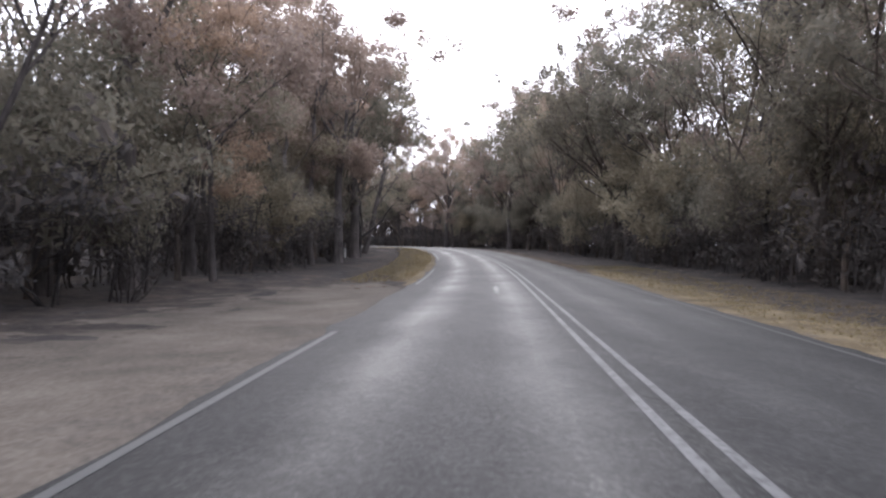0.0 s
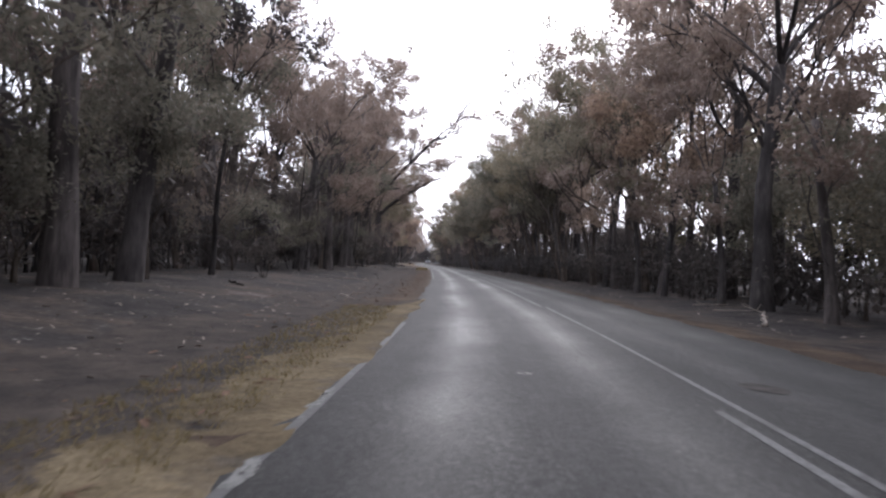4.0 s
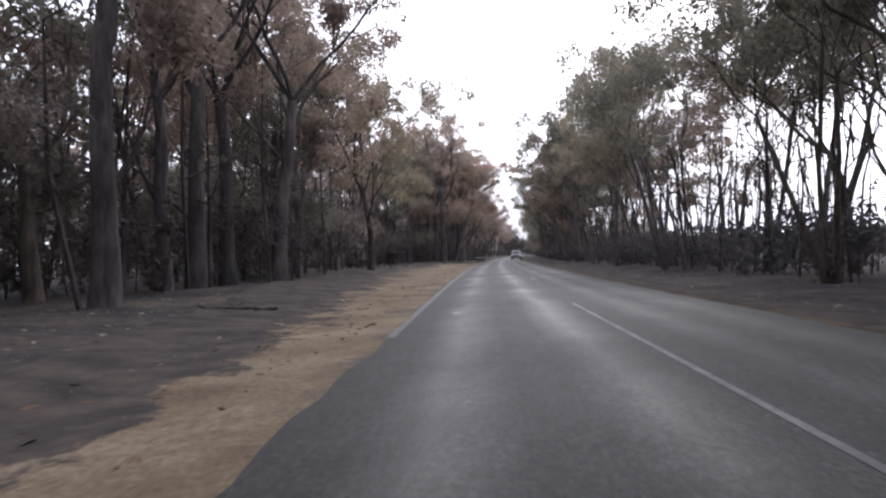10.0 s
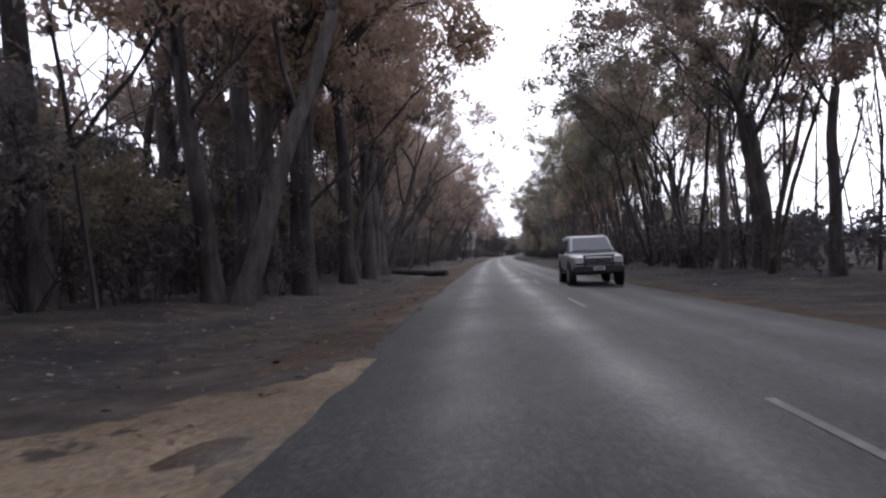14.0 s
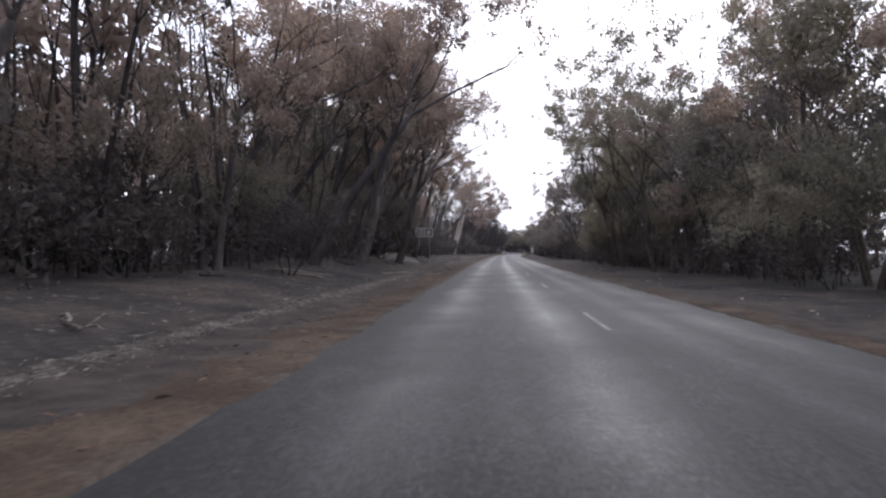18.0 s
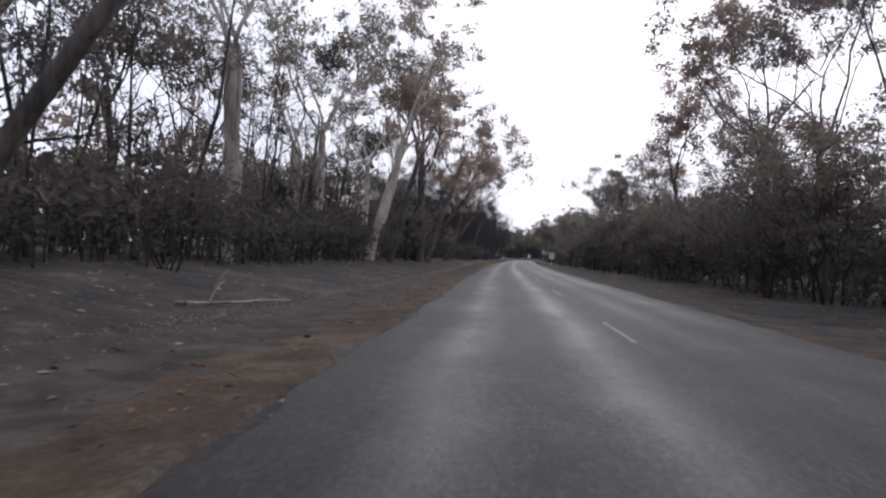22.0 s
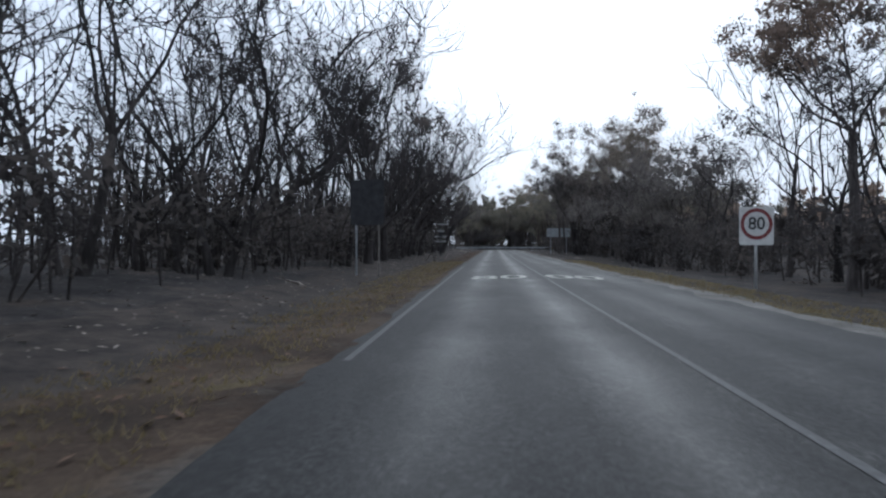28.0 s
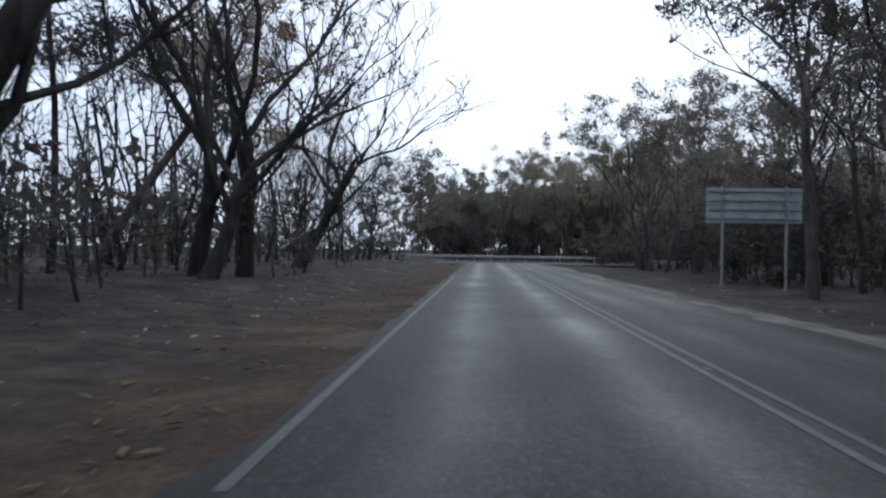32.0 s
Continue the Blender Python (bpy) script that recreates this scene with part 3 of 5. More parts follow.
PROTO = {
    "tall": [gum_tree(11 + i, 13.5 + (i % 3), 0.46, 0.42, 5, 0.75, BARK_BLACK, LEAF_BROWN, 38, 0.34, "tall gum tree with a charred trunk and scorched brown crown", cloud=0.52, low=1) for i in range(4)],
    "olive": [gum_tree(31 + i, 12.5 + i % 2, 0.34, 0.33, 5 - i % 2, 0.85, BARK_BROWN, LEAF_OLIVE, 36 if i % 2 == 0 else 26, 0.33, "gum tree with scorched bark and an olive-brown crown", stems=1 + i % 2, cloud=0.52, low=1 - i % 2, kids=(0, 3, 4 - i % 2), name="olive_gum_tree") for i in range(4)],
    "open": [gum_tree(161 + i, 12.5 + i % 2, 0.26, 0.5, 4, 0.62, BARK_BROWN if i % 2 else BARK_BLACK, LEAF_OLIVE, 34, 0.32, "gum tree with clean slender stems under a high olive-brown crown", stems=2 + i % 2, cloud=0.56, kids=(0, 3, 3), name="high_crowned_gum_tree") for i in range(4)],
    "slim": [gum_tree(51 + i, 11.0 + i, 0.24, 0.45, 4, 0.6, BARK_BLACK, LEAF_BROWN, 34, 0.3, "slim charred gum tree with a thin scorched crown", cloud=0.46, low=1, kids=(0, 3, 3), name="slim_gum_tree") for i in range(3)],
    "lean": [gum_tree(61 + i, 12.0 + i, 0.34, 0.5, 4, 0.7, BARK_BLACK, LEAF_BROWN, 34, 0.3, "leaning charred gum tree with scorched leaves", lean=(0.30 + 0.08 * i, 0.05), cloud=0.5, name="leaning_gum_tree") for i in range(3)],
    "pole": [gum_tree(71 + i, 9.0 + i, 0.15, 0.6, 3, 0.4, BARK_SOOT, LEAF_SOOT, 14, 0.28, "thin burnt sapling with few sooty leaves", cloud=0.45, kids=(0, 3, 3), name="burnt_sapling") for i in range(3)],
    "pale": [gum_tree(81 + i, 14.0 + i, 0.5, 0.42, 4, 0.55, BARK_PALE, LEAF_OLIVE, 26, 0.3, "pale-barked gum tree with a sparse crown", lean=(0.14, 0.0), cloud=0.48, name="pale_gum_tree") for i in range(3)],
    "bare": [gum_tree(91 + i, 9.5 + i % 3, 0.3, 0.24, 4, 0.75, BARK_SOOT, LEAF_SOOT, 0, 0.2, "burnt leafless tree with fine bare twigs", stems=1 + i % 2, kids=(0, 4, 4 - i % 2, 3), level=3, gnarl=0.2, rise=0.08, low=2 - i % 2, name="bare_burnt_tree") for i in range(4)],
    "ash": [gum_tree(151 + i, 11.5 + i, 0.26, 0.42, 5, 0.65, BARK_BLACK, LEAF_DARK, 34, 0.3, "slim burnt gum tree with sooty leaf clumps", cloud=0.55, kids=(0, 3, 3), name="sooty_gum_tree") for i in range(3)],
    "fan": [gum_tree(141 + i, 10.5 + i, 0.46, 0.3, 5, 0.8, BARK_SOOT, LEAF_SOOT, 0, 0.2, "leaning burnt tree with a fan of bare twigs", lean=(0.42 + 0.1 * i, 0.0), kids=(0, 4, 4, 4), level=3, gnarl=0.17, rise=0.07, low=2, name="leaning_bare_tree") for i in range(3)],
    "dark": [gum_tree(101 + i, 7.0 + i, 0.2, 0.22, 4, 0.8, BARK_SOOT, LEAF_DARK, 20, 0.34, "low burnt tree with a dense sooty crown", stems=2, cloud=0.55, kids=(0, 3, 3), name="sooty_tree") for i in range(3)],
    "bushy": [gum_tree(111 + i, 6.0 + i, 0.18, 0.16, 5, 0.85, BARK_BROWN, LEAF_OLIVE, 28, 0.34, "low leafy gum regrowth with scorched leaves", cloud=0.6, kids=(0, 3, 4), low=1, name="low_gum_tree") for i in range(3)],
    "shrub": [shrub(121 + i, 1.5 + 0.6 * i, LEAF_SOOT, BARK_SOOT, "burnt dark undergrowth shrub", 20, 18, 0.26) for i in range(3)],
    "twigs": [shrub(131 + i, 1.6 + 0.7 * i, LEAF_SOOT, BARK_SOOT, "burnt leafless shrub with bare stems", per_tip=0, n=44, name="dead_shrub") for i in range(2)],
}
RND = random.Random(5)
USED = set()


def plant(kind, s, d, scale=1.0, turn=None, i=None, tall=None):
    """Plants a tree of that kind: the first of each form is the prototype itself, the others are copies."""
    protos = PROTO[kind]
    p = protos[RND.randrange(len(protos)) if i is None else i % len(protos)]
    m = Matrix.Translation(on_road(s, d, ground_height(s, d) - 0.02)) @ pose(0, 0, 0, 0, 0, RND.uniform(0, 360) if turn is None else turn + heading(s))
    if p in USED:
        p = copy_thing(p, m)
    else:
        USED.add(p)
        p.matrix_basis = m
    p.scale = (scale, scale, scale * (RND.uniform(0.92, 1.1) if tall is None else tall))
    return p


# first station, last station, spacing, nearest and farthest offset, mix of kinds, size
LEFT_ROWS = [
    (-2, 60, 2.9, 10, 15, "olive tall slim slim", 1.05),
    (60, 125, 2.9, 10.5, 17, "tall slim olive tall", 1.3),
    (125, 345, 3.0, 12.0, 19, "tall slim tall olive pole", 1.3),
    (345, 400, 2.3, 9.5, 15, "tall slim lean tall", 1.45),
    (400, 470, 3.3, 9.5, 17, "lean slim lean pole", 1.2),
    (470, 526, 2.2, 9.5, 17, "lean slim lean olive pole", 1.2),
    (526, 560, 4.6, 10, 18, "lean slim pale ash", 1.15),
    (560, 640, 3.0, 10, 17, "pole ash bare bare", 1.1),
    (640, 690, 2.3, 9.4, 15, "bare bare pole bare", 1.2),
    (690, 800, 2.8, 9.2, 16, "bare bare pole bare", 1.35),
    (800, 828, 2.5, 10, 17, "bare bare pole dark", 1.2),
]
RIGHT_ROWS = [
    (-5, 70, 2.4, 9, 14, "olive tall slim olive pole", 1.15),
    (70, 165, 2.6, 8.8, 14, "olive tall slim olive", 1.35),
    (165, 240, 2.3, 9.2, 14, "olive open olive tall", 1.35),
    (240, 285, 2.7, 9.2, 14, "open open olive tall", 1.35),
    (285, 335, 2.9, 9.2, 14, "open slim open", 1.2),
    (335, 400, 2.5, 9.2, 14, "open open tall", 1.2),
    (400, 478, 2.9, 9.2, 14, "open open slim", 1.15),
    (478, 526, 2.5, 9.2, 14, "olive slim olive dark", 1.2),
    (526, 556, 3.4, 9.6, 14, "ash bare slim dark", 1.2),
    (556, 615, 2.4, 9.4, 15, "dark ash dark bare", 0.85),
    (615, 690, 2.4, 9.0, 15, "bare dark dark bare pole", 0.78),
    (690, 737, 4.6, 11.8, 16, "bare ash bare pole", 1.1),
    (737, 754, 2.3, 10.8, 14.5, "dark ash bare dark", 1.15),
    (754, 770, 3.4, 11, 16, "ash bare bare dark", 1.0),
    (770, 828, 2.4, 9.8, 16, "olive pole ash dark", 0.95),
]
LOW_LEFT = [(-5, 120, 4.0, 11, 15, "bushy", 1.0), (120, 345, 5.0, 14, 19, "bushy dark", 0.9), (345, 640, 5.0, 11.5, 17, "dark bushy dark", 0.85), (640, 828, 7, 11, 17, "bare", 0.8)]
LOW_RIGHT = [(-8, 135, 3.6, 9.5, 12.5, "bushy", 1.0), (470, 528, 4.0, 9.6, 13, "bushy olive", 0.9), (560, 690, 4.5, 9.5, 14, "dark", 0.75)]
ROWS = [(side, *row) for side, rows in ((-1, LEFT_ROWS), (1, RIGHT_ROWS), (-1, LOW_LEFT), (1, LOW_RIGHT)) for row in rows]
# stretches kept open, so that the marked trees behind stay in sight: first and last station, depth of the gap from the road
OPEN = [(70, 93, -12.4), (196, 219, -13.8), (230, 258, -15.0), (318, 337, -16.5), (336, 354, -12.8), (474, 506, -11.0), (528, 574, -16.0), (574, 600, -13.2), (624, 634, -12), (774, 800, -15.5), (776, 796, 8.9)]


def open_there(s, d):
    return any(a <= s <= b and (c < 0 > d > c or c > 0 < d < c) for a, b, c in OPEN)


for side, s0, s1, gap, d0, d1, kinds, big in ROWS:
    kinds, s = kinds.split(), s0
    while s < s1:
        d = side * (d0 + (d1 - d0) * RND.random() ** 1.4)
        if 304 < s < 330 and -20 < d < 0:
            s += gap
            continue
        if open_there(s, d):
            d -= 5.5 if d < 0 else -2.5
        plant(RND.choice(kinds), s, d, big * RND.uniform(0.8, 1.15), 0 if side < 0 and "lean" in kinds else None)
        s += gap * RND.uniform(0.5, 1.5)

# trees that stand out: kind, station, offset, size, turn, form
MARKED_BEND = [
    ("tall", 96, -17, 1.4, 10, 0), ("tall", 102, -15, 1.4, 100, 1), ("tall", 88, -18, 1.4, 220, 2), ("olive", 107, -19, 1.5, 20, 0), ("tall", 93, -22, 1.5, 300, 3),
    ("tall", 40, -9.3, 1.1, 40, 0), ("tall", 47, -9.2, 1.3, 10, 1), ("bare", 52, -9.4, 1.35, 0, 0), ("lean", 60, -9.6, 1.2, 0, 0), ("tall", 165, 10.4, 1.5, 200, 1), ("tall", 172, -12.5, 1.5, 200, 1),
    ("tall", 178, 11.0, 1.5, 90, 3), ("tall", 190, 11.5, 1.6, 0, 0), ("tall", 189.2, -14.0, 1.75, 80, 2), ("tall", 189.8, -17.7, 1.7, 10, 0), ("tall", 190.6, -13.2, 1.6, 200, 3),
]
MARKED_STRAIGHT = [
    ("tall", 288, -14.5, 1.5, 70, 0), ("tall", 295, -16.5, 1.5, 190, 3), ("tall", 284, -17.5, 1.6, 300, 2),
    ("tall", 240, 10.0, 1.5, 60, 1), ("tall", 239.7, -17.0, 1.4, 120, 1), ("tall", 227.8, -15.2, 1.4, 20, 2), ("pale", 235.8, -18.5, 0.8, 0, 1), ("tall", 252, 9.6, 1.4, 160, 3), ("tall", 250.3, -14.0, 1.6, 300, 0),
    ("tall", 262, 10.2, 1.4, 0, 2), ("tall", 264, -11.5, 1.35, 60, 0), ("tall", 277, -11.0, 1.35, 200, 3), ("olive", 300, -10.8, 1.4, 20, 2), 
    ("pale", 336, -22, 1.5, 0, 0), ("tall", 332, -19, 1.4, 15, 0), ("olive", 338, -17.5, 1.4, 90, 2), ("tall", 343, -20, 1.45, 240, 2), ("tall", 328, -23, 1.5, 130, 1), ("olive", 334, -25, 1.6, 10, 0), ("tall", 349, -12.6, 1.2, 75, 1), ("tall", 350.5, -9.3, 1.65, 30, 2), ("tall", 352, -10.6, 1.3, 160, 0), ("tall", 353.5, -11.9, 1.55, 250, 3),
]
MARKED_BANK = [
    ("lean", 366, -9.0, 1.55, 0, 1), ("tall", 372, -8.6, 1.65, 30, 2), ("tall", 388, -9.0, 1.65, 100, 1), ("tall", 381, -8.8, 1.6, 200, 0), ("tall", 394, -9.2, 1.6, 240, 3),
    ("lean", 397, -9.5, 1.4, 5, 1), ("lean", 410.8, -12.0, 1.4, 0, 2), ("tall", 425.2, -15.5, 1.3, 40, 1), ("tall", 428.2, -14.5, 1.35, 130, 3), ("lean", 424, -11.2, 1.4, 0, 0), ("lean", 436, -11.4, 1.4, 0, 1), ("lean", 450, -11.0, 1.35, 0, 2),
    ("lean", 479, -10.4, 1.3, 0, 2), ("lean", 487, -9.6, 1.3, 0, 0), ("lean", 496, -8.7, 1.25, 0, 0), ("lean", 490, -13.0, 1.3, 5, 0), ("lean", 492, -11.4, 1.35, 0, 1), ("lean", 505, -11.9, 1.3, 0, 2), ("lean", 509, -11.8, 1.25, -5, 1),
    ("lean", 520, -10.5, 1.35, 0, 0),
]
MARKED_FAR_SIDE = [
    ("ash", 565, 10, 1.35, 0, 0), ("ash", 572, 11, 1.3, 80, 1), ("tall", 580, 11.5, 1.2, 10, 1), ("ash", 618, 10.8, 1.1, 0, 2),
    ("ash", 624, 11, 1.0, 120, 0), ("ash", 629, 10.2, 1.05, 200, 1), ("ash", 634, 11.2, 1.0, 30, 2), ("ash", 676, 10.2, 1.0, 0, 0), ("olive", 672, 10.8, 0.85, 0, 2),
]
MARKED_RISE = [
    ("lean", 537.5, -10.8, 1.3, 0, 1), ("lean", 553.8, -11.2, 1.15, 0, 2), ("pale", 573.5, -14.2, 1.6, 0, 0),
    ("pale", 585, -14.8, 1.2, 0, 0), ("pale", 586, -13.6, 1.25, 10, 1), ("pale", 590.2, -11.0, 1.15, -8, 2), ("lean", 591, 11.0, 1.1, 180, 0), ("lean", 592.2, -10.0, 1.25, 0, 0),
    ("pale", 595, -12.4, 1.1, 0, 1), ("pale", 597, -12.0, 1.05, 15, 2), ("tall", 608.3, -9.8, 1.6, 30, 2), ("lean", 609.2, -9.4, 1.45, 0, 1), ("pale", 602, -14.5, 1.0, 0, 0), ("lean", 621, -11.0, 1.4, 0, 2),
    ("lean", 622, -11.5, 1.1, 0, 1), ("lean", 629, -9.4, 1.25, 0, 2), ("lean", 641, -9.8, 1.1, 10, 0), ("lean", 664, -9.0, 1.5, 0, 1),
]
MARKED_TURNING = [
    ("ash", 760, 11.8, 1.3, 0, 0), ("ash", 770, 11.4, 1.3, 200, 2), ("bare", 774, 9.6, 1.6, 0, 1), ("bare", 778, 10.4, 1.5, 40, 3),
]
MARKED_JUNCTION = [
    ("fan", 743.8, -10.2, 1.3, 0, 2), ("fan", 770, -8.6, 1.15, 0, 1), ("fan", 784, -10.6, 1.1, 10, 0), ("bare", 785.5, -11.4, 1.9, 70, 0), ("bare", 787, -10.4, 1.75, 200, 2), ("fan", 797, -11.4, 1.1, 0, 2), ("fan", 716, -13.5, 1.2, -5, 1),
    ("tall", 711, 12.5, 1.0, 0, 1), ("bare", 721, -8.8, 1.6, 0, 0), ("bare", 729, -9.2, 1.6, 90, 2), ("fan", 734, -9.6, 1.1, 0, 0), ("ash", 785, 7.8, 1.3, 50, 0),
    ("ash", 787, 8.8, 1.15, 140, 2), ("bare", 781, 9.6, 1.3, 0, 0), ("lean", 788, -16.5, 1.1, 0, 2), ("tall", 800, -15, 1.0, 20, 1), ("olive", 875, 42, 1.0, 0, 0), ("olive", 878, -6, 0.9, 10, 2),
    ("olive", 884, 30, 1.0, 70, 2), ("tall", 885, 8.5, 1.45, 90, 1), ("tall", 888, 3.0, 1.0, 30, 0),
    ("tall", 892, 20, 1.05, 10, 3),
]
FAR_CROWNS = [("olive", 862 + 7 * ((k * 5) % 7) / 2, -8 + 2.6 * k, (0.8 if k < 7 else 1.1) + 0.09 * ((k * 3) % 5), 50 * k, k) for k in range(26)]
for kind, s, d, big, turn, form in FAR_CROWNS + MARKED_BEND + MARKED_STRAIGHT + MARKED_BANK + MARKED_FAR_SIDE + MARKED_RISE + MARKED_TURNING + MARKED_JUNCTION:
    plant(kind, s, d, big, turn, form, 1.0)
for k in range(70):
    side = RND.choice((-1, 1))
    plant(RND.choice(("shrub", "twigs", "shrub")), RND.uniform(-5, 825), side * RND.uniform(9.0, 13.0), RND.uniform(0.7, 1.2))


# ---------------------------------------------------------------- woods behind the first rows, as one sheet of growth each
def woods(name, spots, seed, leaf_mat, bark_mat, label, height, leaves, size, low=2.5, girth=0.1):
    """Many plain far trees in one mesh: a tapered stem with forks each, and leaves in clumps over it."""
    rng = random.Random(seed)
    verts, faces, tips = [], [], []
    for s, d in spots:
        h = height * rng.uniform(0.7, 1.2)
        base = far_place(s, d, ground_height(s, d) - 0.1)
        top = base + Vector((rng.gauss(0, 0.09) * h, rng.gauss(0, 0.09) * h, h))
        mid = base.lerp(top, 0.5) + Vector((rng.gauss(0, 0.03), rng.gauss(0, 0.03), 0)) * h
        r = girth * rng.uniform(0.6, 1.4)
        tube(verts, faces, [base, mid, top], [r, r * 0.75, r * 0.3], 4)
        for _ in range(3):
            f = rng.uniform(0.35, 0.75)
            q = base.lerp(top, f)
            e = q + Vector((rng.gauss(0, 1.3), rng.gauss(0, 1.3), rng.uniform(1.0, 3.0) * h / 10))
            tube(verts, faces, [q, q.lerp(e, 0.5) + Vector((0, 0, -0.15)), e], [r * 0.5, r * 0.35, r * 0.15], 3)
            tips.append((e, Vector((0, 0, 1))))
        for _ in range(5):
            f = low / height + (1.02 - low / height) * rng.random()
            wide = 1.5 * math.sin(math.pi * min(0.95, max(0.15, f))) * h / 10
            w, out = rng.uniform(0, 6.283), wide * min(2.0, abs(rng.gauss(0.5, 0.8)))
            q = base.lerp(top, min(1.0, f))
            e = q + Vector((math.cos(w) * out, math.sin(w) * out, 0.25 * out))
            if height > 5:
                tube(verts, faces, [q - Vector((0, 0, 0.4 * out)), e], [r * 0.3, r * 0.1], 3)
            tips.append((e, Vector((0, 0, 1))))
    root = tagged(new(name), label, "woods", "", "stuff")
    mesh_ob("stems", verts, faces, bark_mat, root)
    if leaves:
        triangles_ob("foliage", leaf_array(seed, tips, leaves / 8 * 1.5, 0.8 if height > 5 else 0.6, size * 0.8, clump=0.6), leaf_mat, root)
    return root


def spots(seed, s0, s1, d0, d1, n):
    rng = random.Random(seed)
    return [(rng.uniform(s0, s1), d0 + (d1 - d0) * rng.random() ** 1.3) for _ in range(n)]


woods("scorched_woods", spots(1, -60, 522, -16, -60, 690) + spots(54, 522, 660, -22, -60, 60) + spots(26, 380, 470, -14, -38, 60) + spots(61, 470, 560, -16, -42, 150) + spots(2, -60, 165, 14, 60, 400), 3, LEAF_BROWN, BARK_BLACK, "dense woods of scorched brown gum trees", 13.5, 130, 0.75)
woods("olive_woods", spots(4, -80, 165, 13, 55, 240) + spots(5, 486, 528, 13, 50, 100) + spots(6, -80, 120, -15, -60, 160) + spots(21, 835, 862, 16, 60, 60), 7, LEAF_OLIVE, BARK_BROWN, "dense woods of olive-brown gum trees", 12.5, 130, 0.75)
woods("sooty_thicket", spots(8, -60, 775, -12, -45, 840) + spots(9, -60, 170, 10, 40, 190) + spots(27, 460, 850, 10, 40, 380), 10, LEAF_SOOT, BARK_SOOT, "thicket of burnt dark undergrowth and saplings", 3.2, 70, 0.58, 0.2, 0.035)
woods("low_scrub", spots(28, 165, 470, 9.5, 26, 900), 29, LEAF_SOOT, BARK_SOOT, "low burnt scrub behind the far shoulder", 2.2, 70, 0.45, 0.1, 0.03)
woods("burnt_pole_woods", spots(11, 540, 778, -12, -60, 400) + spots(12, 540, 840, 12, 60, 300) + spots(13, 60, 540, -11, -45, 340) + spots(22, 165, 470, 9.8, 24, 520) + spots(57, 780, 856, -14, -75, 150), 14, LEAF_SOOT, BARK_SOOT, "woods of thin burnt leafless stems", 9.5, 9, 0.28, 4, 0.07)
woods("deep_woods", spots(17, -90, 640, -40, -120, 800) + spots(18, -90, 130, 45, 120, 260) + spots(23, 600, 860, 45, 120, 230), 20, LEAF_BROWN, BARK_BLACK, "deep dark woods far behind the road", 9.0, 90, 1.45, 0.3, 0.12)
woods("far_thicket", spots(24, 285, 425, 40, 110, 300), 25, LEAF_SOOT, BARK_SOOT, "low dark scrub far behind the road", 3.0, 60, 1.0, 0.2, 0.05)
woods("far_woods", spots(15, 872, 960, -14, 110, 560) + spots(56, 900, 990, -110, -14, 120), 16, LEAF_OLIVE, BARK_BROWN, "far woods behind the cross road", 13.5, 140, 0.95, 1.0)


woods("scorched_understorey", spots(31, -60, 475, -15, -42, 760) + spots(44, 620, 660, -15, -42, 70) + spots(32, -60, 165, 14, 36, 100) + spots(60, 165, 245, 13, 34, 75) + spots(33, 482, 570, 14, 36, 60), 34, LEAF_DARK, BARK_SOOT, "scorched saplings and undergrowth below the tall gums", 6.5, 90, 0.72, 0.3, 0.06)
woods("bare_understorey", spots(35, 640, 770, -11.5, -45, 420), 39, LEAF_SOOT, BARK_SOOT, "dense leafless saplings blackened by fire", 6.5, 10, 0.3, 1.0, 0.05)
woods("burnt_understorey", spots(36, 570, 688, 12, 42, 200) + spots(55, 737, 830, 13, 42, 150) + spots(37, 858, 884, -12, 90, 170), 38, LEAF_SOOT, BARK_SOOT, "dense burnt saplings and bare scrub", 5.0, 70, 0.55, 0.3, 0.05)


woods("roadside_burnt_scrub", spots(46, 640, 780, -9.5, -20, 340) + spots(51, -5, 70, -10, -15, 170) + spots(52, -5, 70, 9.2, 14, 150) + spots(53, 130, 200, 9.2, 14, 120) + spots(47, 620, 828, 10.5, 18, 240) + spots(58, 776, 858, -9.5, -70, 300) + spots(59, 545, 612, -11, -19, 170), 48, LEAF_SOOT, BARK_SOOT, "low burnt scrub and blackened stems behind the verge", 2.7, 48, 0.36, 0.1, 0.035)
woods("verge_scrub", spots(62, 40, 300, -14.5, -24, 260) + spots(63, 345, 640, -10.5, -18, 620) + spots(64, 20, 170, 9.4, 15, 260) + spots(65, 470, 640, 9.6, 15, 330), 66, LEAF_SOOT, BARK_SOOT, "knee-high to head-high burnt scrub at the foot of the trees", 2.3, 55, 0.36, 0.1, 0.03)
woods("far_dark_woods", spots(49, 874, 900, -10, 110, 300), 50, LEAF_DARK, BARK_BLACK, "far dark trees behind the cross road", 9.5, 90, 0.85, 0.3, 0.1)
woods("junction_woods", spots(41, 858, 882, 11, 60, 110) + spots(42, 862, 880, -12, -6, 6), 43, LEAF_OLIVE, BARK_BROWN, "tall dense gum woods beside the junction", 16.0, 230, 0.6, 2.0, 0.16)


